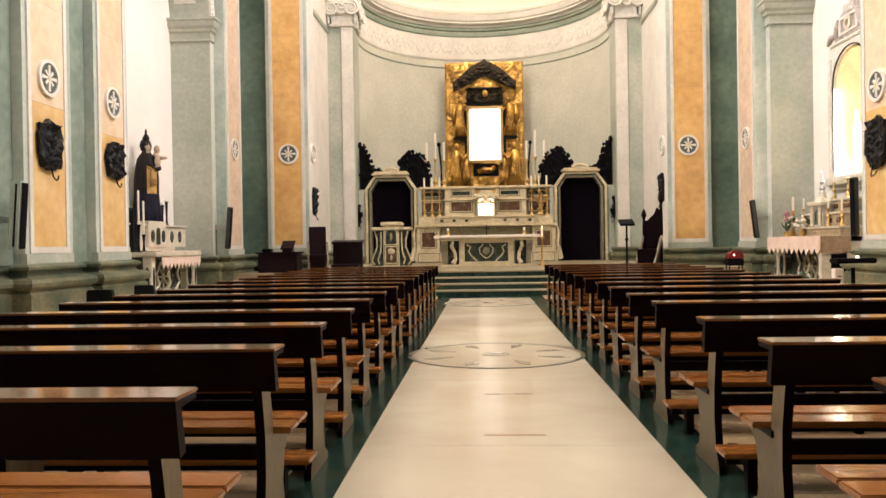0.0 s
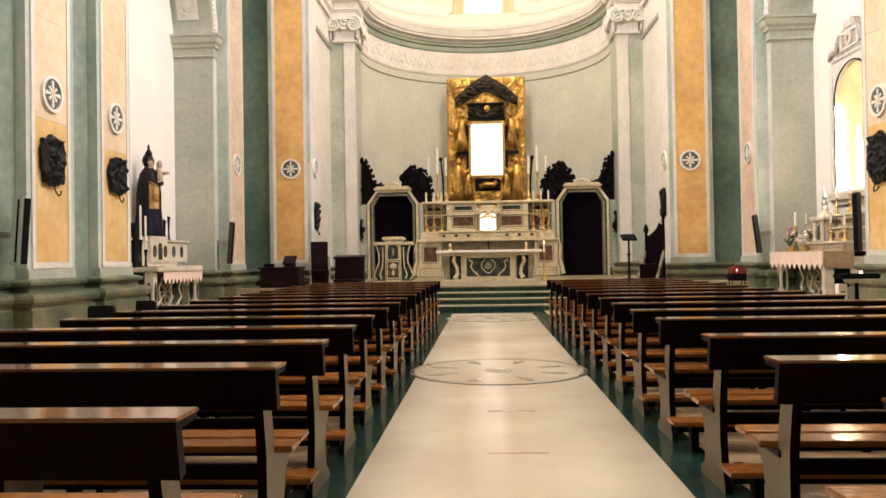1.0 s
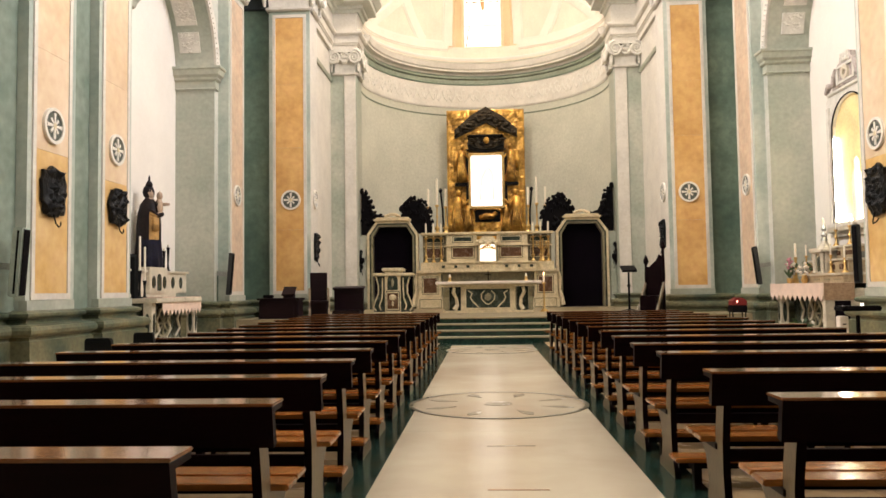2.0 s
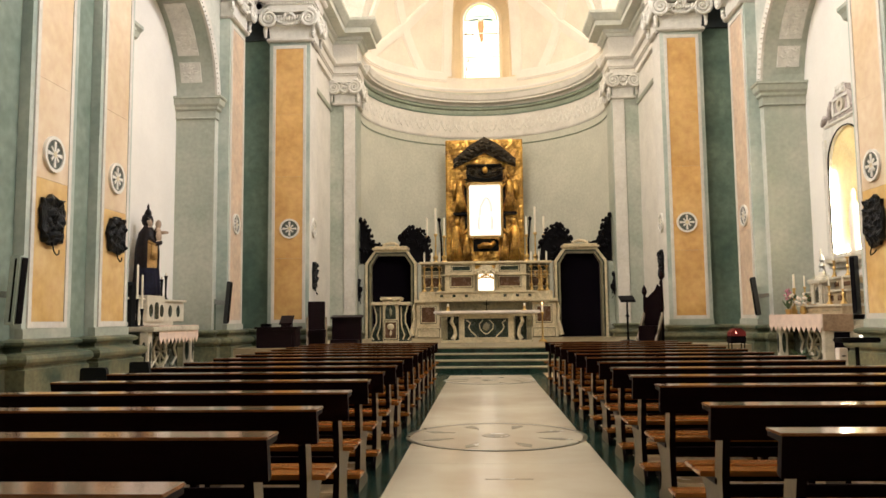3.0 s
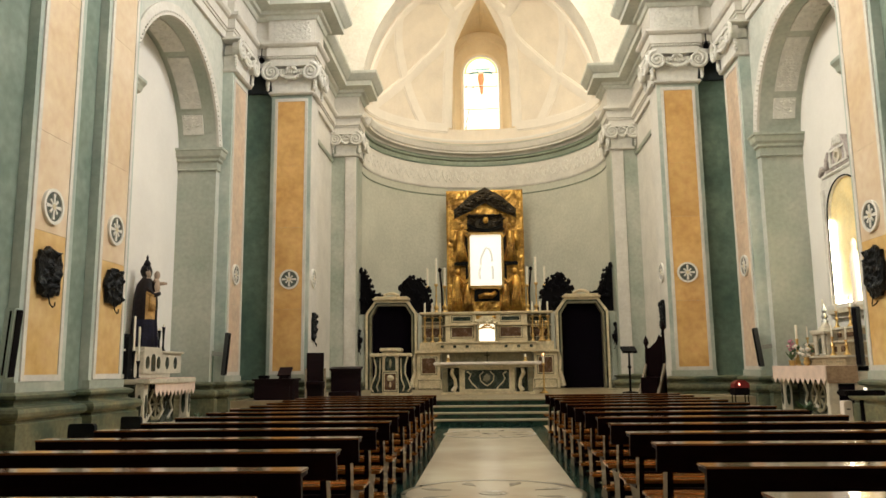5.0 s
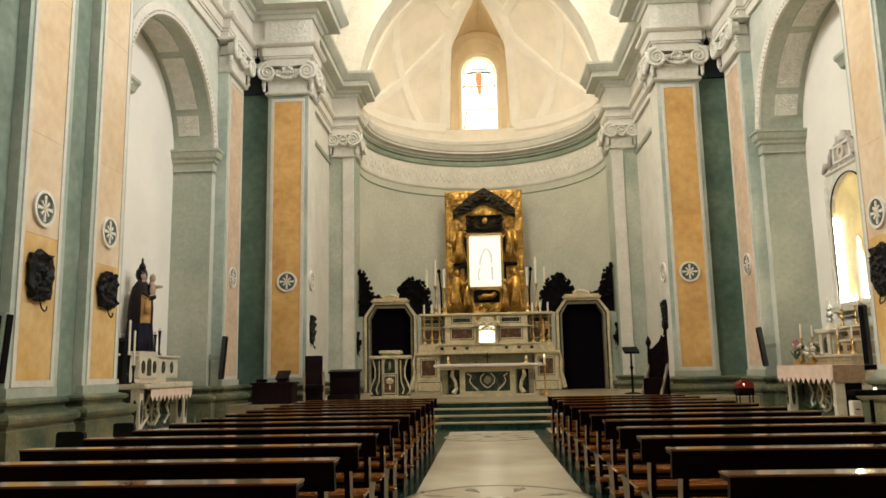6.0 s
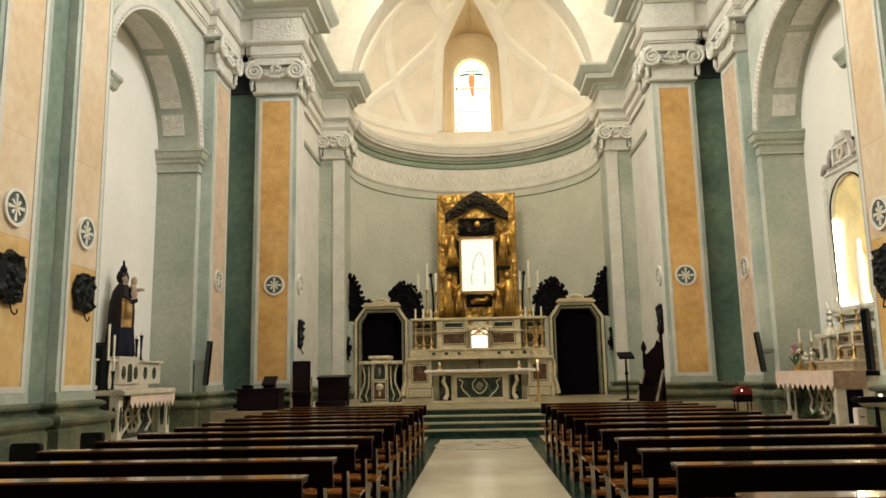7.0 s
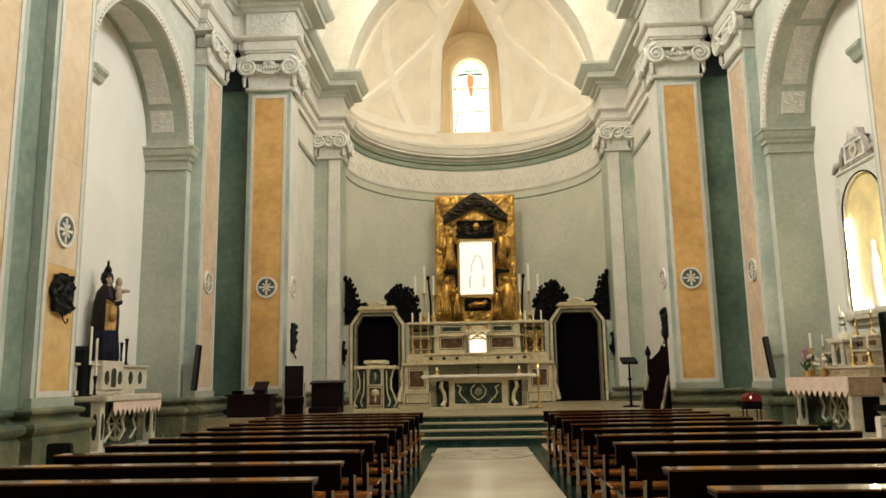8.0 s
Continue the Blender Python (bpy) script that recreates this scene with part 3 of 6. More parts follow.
def round_head(half, z0, spring, n=24):
    return [(half, z0), (half, spring)] + arc(0, spring, half, 0, 180, n)[1:-1] + [(-half, spring), (-half, z0)]


hole = round_head(WIN_W, WIN_Z0, WIN_Z1)
splay = round_head(1.32, NICHE_Z + 0.06, 16.28)
rw = B()
loops = [[rw.verts.new((x, y, z)) for x, z in o] for o, y in ((round_head(1.7, NICHE_Z - 0.02, NICHE_S), WY - 0.03), (round_head(1.4, NICHE_Z + 0.03, 16.38), WY - 0.03), (round_head(1.38, NICHE_Z + 0.04, 16.36), WY + 0.02),
         (splay, WY + 0.02), (round_head(WIN_W + 0.1, WIN_Z0, WIN_Z1), WY + 0.42), (hole, WY + 0.42), (hole, WY + 0.7), (round_head(1.7, NICHE_Z - 0.02, NICHE_S), WY + 0.7))]
for p, q in zip(loops, loops[1:] + loops[:1]):
    for i in range(len(p)):
        j = (i + 1) % len(p)
        rw.faces.new((p[i], p[j], q[j], q[i]))
structure(part("wall_window", rw, AMBER_LIT_CREAM), "cream splayed recess wall round the apse window", "wall")
win = structure(new("window_1"), "arched stained glass window with a small red and blue figure panel", "window")
inner = [(x * 0.93, WIN_Z1 + (z - WIN_Z1) * 0.95 if z > WIN_Z1 else z + (0.06 if z < 13.5 else 0)) for x, z in hole]
part("window_frame", ringed(B(), hole, inner, "y", WY + 0.46, WY + 0.56), WHITE, win)


def glass(name, colour):
    m, t, b = nodes_of(name)
    b.inputs["Base Color"].default_value = (*colour, 1)
    b.inputs["Roughness"].default_value = 0.04
    b.inputs["Transmission Weight"].default_value = 1.0
    b.inputs["IOR"].default_value = 1.1
    return m


CLEAR, RED_GLASS, BLUE_GLASS, ORANGE_GLASS = glass("clear_glass", (0.95, 0.92, 0.84)), glass("red_glass", (0.6, 0.08, 0.04)), glass("blue_glass", (0.22, 0.42, 0.46)), glass("orange_glass", (0.72, 0.24, 0.13))
gy = WY + 0.5
DARK_PANE = glass("dark_violet_glass", (0.25, 0.18, 0.24))
cols, rows_z = [-0.84, -0.42, 0.0, 0.42, 0.84], [13.05, 14.2, 15.38, 16.1]
for i in range(4):
    for j in range(3):
        pane = part("pane", box(B(), (cols[i] + 0.006, gy, rows_z[j] + 0.006), (cols[i + 1] - 0.006, gy + 0.012, rows_z[j + 1] - 0.006)), CLEAR, win)
        pane.visible_shadow = False
top = part("pane", prism(B(), arc(0, 16.11, 0.82, 0, 180, 16), "y", gy, gy + 0.012), CLEAR, win)
top.visible_shadow = False
for nm, pts, mt in (("figure_pane", [(-0.1, 15.41), (0.1, 15.41), (0.16, 15.75), (0.13, 16.05), (-0.12, 16.05), (-0.17, 15.75)], ORANGE_GLASS), ("figure_pane", [(-0.02, 14.92), (0.1, 15.0), (0.11, 15.36), (-0.1, 15.36)], ORANGE_GLASS),
                    ("arm_pane", [(-0.72, 15.9), (-0.5, 16.02), (-0.12, 16.06), (-0.12, 16.17), (-0.5, 16.12)], BLUE_GLASS), ("arm_pane", [(0.12, 16.06), (0.5, 16.0), (0.72, 15.9), (0.5, 16.14), (0.12, 16.17)], BLUE_GLASS), ("halo_pane", [(-0.3, 16.22), (0.42, 16.22), (0.45, 16.32), (-0.36, 16.3)], BLUE_GLASS)):
    p = part(nm, prism(B(), pts, "y", gy - 0.03, gy - 0.018), mt, win)
    p.visible_shadow = False
for k, (x, z, h) in enumerate(((-0.76, 15.33, 0.14), (-0.74, 13.5, 0.34), (-0.66, 13.95, 0.22), (-0.79, 13.2, 0.2), (0.76, 15.35, 0.1), (-0.4, 15.33, 0.06))):
    part("dark_pane", prism(B(), [(x - 0.05, z), (x + 0.02, z - 0.04), (x + 0.06, z + h), (x, z + h * 0.8)], "y", gy - 0.03, gy - 0.018), DARK_PANE, win, "small dark glass piece").visible_shadow = False
AMBER = glass("amber_glass", (0.9, 0.72, 0.32))
for pts in (arc(0, 16.1, 0.83, 0, 90, 8) + arc(0, 16.1, 0.74, 90, 0, 8), arc(0, 16.1, 0.83, 90, 180, 8) + arc(0, 16.1, 0.74, 180, 90, 8)):
    part("amber_pane", prism(B(), pts, "y", gy - 0.03, gy - 0.018), AMBER, win).visible_shadow = False
for z in (14.2, 15.38, 16.1):
    part("glazing_bar", box(B(), (-0.85, gy - 0.012, z - 0.012), (0.85, gy + 0.02, z + 0.012)), BLACK, win)
for x in (-0.42, 0.42):
    part("glazing_bar", box(B(), (x - 0.01, gy - 0.012, 13.05), (x + 0.01, gy + 0.02, 16.7)), METAL, win)
structure(part("backdrop", box(B(), (-6, 37.2, 6), (6, 37.3, 26)), glow("bright_sky", (1.0, 0.94, 0.84), 1.25)), "bright overcast sky outside the apse window", "sky")

# vaults and rear wall; the nave vault and rear wall are added out of view
vault = B()
prism(vault, [(9.0 * math.cos(radians(a)), 14.5 + 5.0 * math.sin(radians(a))) for a in range(0, 181, 6)] + [(-9.4, 14.5), (-9.4, 20.5), (9.4, 20.5), (9.4, 14.5)], "y", -12, 22.6)
structure(part("ceiling", vault, WHITE), "unseen white barrel vault added over the nave", "ceiling")
vault = B()
prism(vault, [(6.15 * math.cos(radians(a)), 13.2 + 6.3 * math.sin(radians(a))) for a in range(0, 181, 6)] + [(-9.0, 13.2), (-9.0, 20.5), (9.0, 20.5), (9.0, 13.2)], "y", 23.405, 29.6)
structure(part("ceiling", vault, WHITE), "white barrel vault over the choir", "ceiling")
# Added rear wall, dark so that it sends little light onto the pew backs.
slab("wall_south", (-9, -12.4, 0), (9, -12, 20.5), DEEP_GREEN, "unseen dark rear wall added to close the nave", "wall")

# choir steps and deck
for i in range(4):
    y0 = 18.85 + 0.36 * i
    st = slab("step", (-5.0, y0, 0.15 * i), (5.0, 20.3 if i == 3 else 20.3, 0.15 * (i + 1) - 0.035), GREEN_MARBLE, "dark green marble choir step with a pale nosing", "step")
    part("tread", box(B(), (-5.03, y0 - 0.03, 0.15 * (i + 1) - 0.035), (5.03, y0 + 0.4 if i < 3 else 20.3, 0.15 * (i + 1)), 0.008), DECK_STONE if i == 3 else TREAD, st, "pale marble tread")
slab("deck", (-7.2, 20.3, 0.0), (7.2, APSE_Y + 5.0, DECK), DECK_STONE, "pale marble choir floor", "floor")


# ---- the aisle floor ----
AX0, AX1, AY1 = -0.935, 0.982, 17.9
aisle = structure(part("aisle_border", box(B(), (-1.27, -10, 0.0), (1.32, 18.84, 0.006)), GREEN_MARBLE), "dark green marble border of the aisle", "floor")
lengths = [-10, -7.6, -5.2, -2.8, -0.4, 2.0, 4.4, 6.8, 9.2, 11.6, 14.0, 16.4, AY1]
for a, b in zip(lengths, lengths[1:]):
    part("slab", box(B(), (AX0, a + 0.0012, 0.002), (AX1, b - 0.0012, 0.012)), AISLE, aisle, "cream marble slab")


INLAY_PALE = surface("pale_grey_inlay", (0.34, 0.295, 0.22), 0.25, 0.2, 4, 30, 0.02)


def roundel(y, r):
    cx = 0.0
    ob = structure(part("roundel", lathe(B(), [(0.001, 0.016), (r - 0.05, 0.016), (r - 0.05, 0.004), (0.001, 0.004)], cx, y, 0, 64), AISLE), "round cream marble floor inlay with a star", "floor inlay")
    part("roundel_rim", lathe(B(), [(r - 0.05, 0.004), (r - 0.05, 0.018), (r, 0.018), (r, 0.004)], cx, y, 0, 64), INLAY, ob, "thin dark rim")
    part("roundel_centre", lathe(B(), [(0.001, 0.0165), (0.16, 0.0195), (0.16, 0.006), (0.001, 0.006)], cx, y, 0, 24), INLAY_PALE, ob)
    for k in range(8):
        a = radians(45 * k + 22.5)
        d, n = Vector((math.cos(a), math.sin(a))), Vector((-math.sin(a), math.cos(a)))
        pts = [d * (r * u) + n * (r * v) for u, v in ((0.5, 0.0), (0.72, 0.09), (0.86, 0.02), (0.8, -0.03), (0.72, -0.05))]
        part("roundel_leaf", prism(B(), [(cx + p.x, y + p.y) for p in pts], "z", 0.006, 0.0195), INLAY_PALE, ob)
    return ob


roundel(8.5, 1.04)
roundel(16.4, 1.0)
ROSE_INLAY = surface("rose_marble_inlay", (0.42, 0.22, 0.1), 0.3, 0.2, 4, 30, 0.02)
for y, m in ((4.67, ROSE_INLAY), (6.1, INLAY_PALE)):
    structure(part("inlay_line", box(B(), (-0.14, y, 0.004), (0.27, y + 0.018, 0.0145)), m), "thin inlaid line in the aisle", "floor inlay")


# ---- pews ----
def pew(m, length=2.58, group="pews"):
    """A pew: ledge, back board, seat planks, curved legs, kneeler. Its aisle end is at x = 0; it reaches to x = length; it faces +y."""
    t = thing("pew", "dark walnut church pew with an orange-brown seat and kneeler", "pew", group, m)
    ld = box(B(), (0, -0.175, 0.867), (length, 0.0, 0.88), 0.004)
    part("ledge", ld, WOOD_TOP, t, "polished top ledge")
    part("back_board", prism(B(), [(-0.172, 0.867), (-0.004, 0.867), (-0.004, 0.845), (-0.125, 0.84), (-0.095, 0.70), (-0.14, 0.69)], "x", 0.006, length - 0.006), WOOD_DARK, t)
    part("lower_rail", box(B(), (0.12, -0.06, 0.37), (length - 0.12, -0.035, 0.44), 0.004), WOOD_DARK, t)
    for k, (a, b) in enumerate(((0.07, 0.23), (0.24, 0.41))):
        part("seat_plank", box(B(), (0.0, a, 0.455 + 0.004 * k), (length, b, 0.485 + 0.004 * k), 0.006), WOOD_SEAT, t)
    part("seat_end", box(B(), (0.07, 0.03, 0.42), (0.135, 0.43, 0.454), 0.004), WOOD_DARK, t)
    part("seat_rail", box(B(), (0.1, 0.33, 0.375), (length - 0.1, 0.36, 0.454), 0.004), WOOD_DARK, t)
    side = [(-0.14, 0.0), (0.33, 0.0), (0.33, 0.05), (0.25, 0.09), (0.22, 0.2), (0.26, 0.34), (0.36, 0.42), (0.36, 0.454), (0.06, 0.454), (0.055, 0.53), (0.02, 0.68), (-0.02, 0.848), (-0.15, 0.848), (-0.10, 0.64), (-0.068, 0.48), (-0.065, 0.3), (-0.085, 0.15), (-0.14, 0.05)]
    for x in (0.08, length / 2 - 0.02, length - 0.12):
        leg = part("leg", prism(B(), side, "x", x, x + 0.042), WOOD_LEG, t)
        # Sides pale, edges dark by face direction: the light on the legs is coloured in.
        leg.data.materials.append(WOOD_DARK)
        for p in leg.data.polygons:
            p.material_index = 0 if abs(p.normal.x) > 0.5 else 1
    kn = part("kneeler", box(B(), (0.02, -0.44, 0.175), (length - 0.02, -0.24, 0.205), 0.006), WOOD_SEAT, t)
    part("kneeler_rail", box(B(), (0.08, -0.27, 0.1), (length - 0.08, -0.245, 0.174)), WOOD_DARK, kn)
    for x in (0.14, length / 2 - 0.03, length - 0.2):
        part("kneeler_arm", prism(B(), [(-0.43, 0.0), (-0.39, 0.0), (-0.36, 0.12), (-0.1, 0.12), (-0.1, 0.174), (-0.43, 0.174)], "x", x, x + 0.05), WOOD_DARK, kn)
    return t


WOOD_TOP = surface("ledge_wood", (0.20, 0.078, 0.027), 0.1, 0.25, 2.5, 26, 0.012, stretch=(1, 9, 9), coat=0.25, spec=0.45, rvar=0.04)
left_rows = [1.81, 2.85, 3.81, 4.77] + [5.73 + 0.929 * k for k in range(11)]
right_rows = [1.9, 2.92, 3.92, 5.14] + [6.03 + 0.985 * k for k in range(10)]
first = pew(pose(1.07, right_rows[0], 0.004))
rng = random.Random(3)
for y in right_rows[1:]:
    copy_thing(first, pose(1.085 + rng.uniform(-0.015, 0.015), y, 0.004, 0, 0, rng.uniform(-0.3, 0.3)))
other = pew(pose(-1.04 - 2.58, left_rows[0], 0.004))
for y in left_rows[1:]:
    copy_thing(other, pose(-1.045 - 2.58 + rng.uniform(-0.015, 0.015), y, 0.004, 0, 0, rng.uniform(-0.3, 0.3)))


# ---- wall ornaments ----
def capital_at(m, width, label="white stucco Ionic capital with garland"):
    """Local: x along the pilaster, -y outward, z from the neck at 0 to the abacus at 1.0."""
    t = tagged(structure(new("capital"), label, "capital"))
    t.matrix_basis = m
    h = width / 2
    part("neck", prism(B(), [(-h + 0.02, 0.1), (h - 0.02, 0.1), (h + 0.02, 0.5), (-h - 0.02, 0.5)], "y", -0.06, 0.31), STUCCO, t)
    part("astragal", box(B(), (-h - 0.08, -0.13, 0.0), (h + 0.08, 0.31, 0.1), 0.03), PALE, t)
    part("echinus", box(B(), (-h, -0.13, 0.5), (h, 0.31, 0.86), 0.05), STUCCO, t)
    eggs = B()
    n = 9
    for i in range(n):
        blob(eggs, (-h + 0.3 + (width - 0.6) * i / (n - 1), -0.16, 0.72), (0.06, 0.06, 0.1), i, 0.3, 1)
    for i in range(15):
        u = i / 14
        blob(eggs, (-h + 0.22 + (width - 0.44) * u, -0.19, 0.66 - 0.17 * math.sin(math.pi * u)), (0.055, 0.06, 0.06), i + 20, 0.6, 1)
    for k in range(5):
        blob(eggs, (-0.12 + 0.06 * k, -0.2, 0.8 + 0.05 * (2 - abs(k - 2))), (0.06, 0.06, 0.08), k + 40, 0.5, 1)
    tagged(part("egg_row", eggs, STUCCO, t), kind="stuff")
    # concave abacus
    pts = [(-h - 0.24, 0.93)] + [(-h - 0.24 + (width + 0.48) * i / 10, 0.93 - 0.06 * math.sin(math.pi * i / 10)) for i in range(1, 10)] + [(h + 0.24, 0.93), (h + 0.24, 1.0), (-h - 0.24, 1.0)]
    part("abacus", prism(B(), pts, "y", -0.26, 0.31), STUCCO, t)
    for sx in (-1, 1):
        vol = B()
        cx, cz = sx * (h - 0.01), 0.69
        spiral = []
        for i in range(40):
            a = radians(90 + sx * -i * 22)
            r = 0.29 * (1 - i / 44)
            spiral.append((cx + r * math.cos(a) * 1.0, -0.24, cz + r * math.sin(a)))
        tube(vol, spiral, [0.058 * (1 - 0.6 * i / 40) for i in range(40)], 6)
        prism(vol, arc(cx, cz, 0.23, 0, 360, 20)[:-1], "y", -0.22, -0.02)
        blob(vol, (cx, -0.25, cz), (0.05, 0.05, 0.05), 1, 0.1, 1)
        part("volute", vol, STUCCO, t)
        dr = B()
        for k in range(4):
            blob(dr, (cx + sx * 0.12, -0.1, cz - 0.27 - 0.08 * k), (0.085 - 0.01 * k, 0.07, 0.07), k + sx, 0.5, 1)
        tagged(part("garland", dr, STUCCO, t), kind="stuff")
    return t


def facing(x, y, z, turn):
    return pose(x, y, z, 0, 0, turn)


for s in (-1, 1):
    # a west wall faces +x: local -y must turn to +x, which is a turn of 90 degrees; an east wall -90
    for y in (11.62, sum(NEAR_PILASTER[s]) / 2, 21.08):
        capital_at(facing(s * 7.2, y, 9.97, -s * 90), 1.36)
    capital_at(facing(s * 5.985, PIER_Y, 9.97, 0), 1.27)
    capital_at(facing(s * PIER_X, 22.93, 9.97, -s * 90), 0.8)
    capital_at(facing(s * 5.55, 29.58, 9.97, 0), 0.84)
    capital_at(facing(s * 5.1, 30.2, 9.97, -s * 90), 0.84)
    # pier frieze relief
    rel = B()
    rnd = random.Random(11)
    for k in range(170):
        blob(rel, (s * rnd.uniform(5.42, 6.56), PIER_Y - 0.076, rnd.uniform(11.75, 12.39)), (0.065, 0.02, 0.06), k, 0.8, 1)
    structure(tagged(part("frieze_relief", rel, STUCCO), kind="stuff"), "leafy stucco relief on the frieze", "relief")


def spotlight(m):
    t = thing("spotlight", "small black spotlight between two capitals", "spotlight", "spotlights", m)
    smooth(part("can", lathe(B(), [(0.02, -0.12), (0.07, -0.11), (0.085, 0.02), (0.09, 0.12), (0.07, 0.12), (0.06, 0.06)], 0, 0, 0, 14), BLACK, t))
    part("yoke", tube(B(), [(-0.1, 0, 0), (-0.1, 0.06, -0.14), (0.1, 0.06, -0.14), (0.1, 0, 0)], 0.012, 6), BLACK, t)
    part("arm", tube(B(), [(0, 0.06, -0.14), (0, 0.12, -0.2), (0, 0.3, -0.2)], 0.018, 6), BLACK, t)
    return t


lamp = spotlight(pose(-6.92, 22.2, 11.1, 130, 0, 20))
copy_thing(lamp, pose(6.88, 22.2, 11.1, 130, 0, -20))


def medallion_at(m, r=0.3):
    t = thing("medallion", "white round medallion with a star cross on dark green", "medallion", "consecration medallions", m)
    part("disc", prism(B(), arc(0, 0, r * 0.86, 0, 360, 28)[:-1], "y", -0.025, 0.03), DEEP_MED, t)
    part("rim", ringed(B(), arc(0, 0, r, 0, 360, 32)[:-1], arc(0, 0, r * 0.82, 0, 360, 32)[:-1], "y", -0.05, 0.03), MED_WHITE, t)
    for k in range(8):
        a = radians(45 * k)
        w, L = (0.11, 0.72) if k % 2 == 0 else (0.08, 0.5)
        d, n = Vector((math.cos(a), math.sin(a))), Vector((-math.sin(a), math.cos(a)))
        pts = [d * (r * 0.1) - n * r * 0.05, d * (r * L) - n * (r * w), d * (r * L) + n * (r * w), d * (r * 0.1) + n * r * 0.05]
        part("ray", prism(B(), [(p.x, p.y) for p in pts], "y", -0.045, -0.02), MED_WHITE, t)
    part("boss", prism(B(), arc(0, 0, r * 0.16, 0, 360, 14)[:-1], "y", -0.05, -0.02), WHITE_MARBLE, t)
    return t


DEEP_MED = surface("medallion_green", (0.085, 0.10, 0.08), 0.5, 0.2, 6, 30, 0.05)
med = medallion_at(facing(-5.95, PIER_Y - 0.013, 4.13, 0))
copy_thing(med, facing(5.95, PIER_Y - 0.013, 4.13, 0))
for s in (-1, 1):
    for y in (11.62, sum(NEAR_PILASTER[s]) / 2, 21.05):
        copy_thing(med, facing(s * 7.187, y, 4.13, -s * 90))
    copy_thing(med, facing(s * (PIER_X - 0.005), 22.95, 4.2, -s * 90))


def station(m, seed, w=0.62, h=0.86):
    """A cast bronze relief with an uneven outline, on a small hook."""
    t = thing("bronze_relief", "dark cast bronze wall relief with crowded forms", "relief", "wall reliefs", m)
    rnd = random.Random(seed)
    edge = []
    for i in range(26):
        a = 2 * math.pi * i / 26
        k = 1 + rnd.uniform(-0.13, 0.1)
        c, q = math.cos(a), math.sin(a)
        p = 0.66
        edge.append((w / 2 * k * math.copysign(abs(c) ** p, c), h / 2 * k * math.copysign(abs(q) ** p, q)))
    lumps = [(rnd.uniform(-0.42, 0.42) * w, rnd.uniform(-0.44, 0.45) * h, rnd.uniform(0.03, 0.07), rnd.uniform(0.03, 0.1)) for k in range(34)]
    body = B()
    rows = []
    m_ring, n_ring = 16, 52
    for a in range(m_ring + 1):
        ring = []
        for b in range(n_ring):
            f = b / n_ring * 26
            p, q, k = edge[int(f) % 26], edge[(int(f) + 1) % 26], f % 1
            r = 0.02 + 0.98 * a / m_ring
            x, z = (p[0] * (1 - k) + q[0] * k) * r, (p[1] * (1 - k) + q[1] * k) * r
            y = 0.05 + max(hh * math.exp(-((x - lx) ** 2 + (z - lz) ** 2) / rr ** 2) for lx, lz, rr, hh in lumps) + rnd.uniform(0, 0.012)
            ring.append(body.verts.new((x, -y, z)))
        rows.append(ring)
    rows.append([body.verts.new((v.co.x, 0.0, v.co.z)) for v in rows[-1]])
    for ra, rb in zip(rows, rows[1:]):
        for b in range(n_ring):
            body.faces.new((ra[b], ra[(b + 1) % n_ring], rb[(b + 1) % n_ring], rb[b]))
    body.faces.new(rows[0])
    bmesh.ops.recalc_face_normals(body, faces=body.faces)
    part("cast_plate", body, BRONZE, t)
    hook = tube(B(), [(-0.05, -0.06, -h / 2 + 0.04), (-0.05, -0.1, -h / 2 - 0.12), (0.0, -0.12, -h / 2 - 0.17), (0.09, -0.1, -h / 2 - 0.14), (0.13, -0.08, -h / 2 - 0.08)], 0.012, 6)
    part("hook", hook, BLACK, t)
    return t


station(facing(-7.17, 11.6, 3.03, 90), 3, 0.7, 0.8)
station(facing(-7.17, 13.8, 3.03, 90), 7, 0.7, 0.7)
station(facing(7.17, 14.0, 3.08, -90), 9, 0.76, 0.92)
station(facing(7.17, 11.6, 3.1, -90), 12, 0.76, 0.92)
station(facing(-PIER_X, 23.05, 2.72, 90), 15, 0.55, 0.85)
station(facing(PIER_X, 23.05, 2.95, -90), 18, 0.5, 0.9)
station(facing(-5.1, 30.15, 2.55, 90), 21, 0.5, 0.9)
station(facing(5.1, 30.15, 2.7, -90), 24, 0.5, 0.9)


CASE = surface("grey_painted_case", (0.05, 0.052, 0.05), 0.5, 0.15, 5, 40, 0.05, spec=0.2)


def column_speaker(m, height=1.15):
    t = thing("column_speaker", "slim dark column loudspeaker tilted on a wall bracket", "loudspeaker", "column loudspeakers", m)
    part("case", box(B(), (-0.06, -0.2, 0), (0.06, -0.08, height), 0.012), CASE, t, "grey case")
    part("grille", box(B(), (-0.05, -0.212, 0.03), (0.05, -0.2, height - 0.03), 0.004), BLACK, t, "black grille")
    part("bracket", box(B(), (-0.03, -0.085, 0.5), (0.03, 0.24, 0.62)), METAL, t)
    return t


sp = column_speaker(pose(-7.27, 20.2, 1.3, 5, 0, 80))
copy_thing(sp, pose(7.27, 20.2, 1.38, 7, 0, -80) @ Matrix.Diagonal((0.8, 1, 0.88, 1)))
copy_thing(sp, pose(7.3, 14.98, 1.36, 1, 0, -60))
copy_thing(sp, pose(7.26, 12.9, 1.4, 4, 0, -90))
PALE_CASE = surface("pale_green_painted_case", (0.36, 0.42, 0.36), 0.45, 0.15, 4, 40, 0.05)
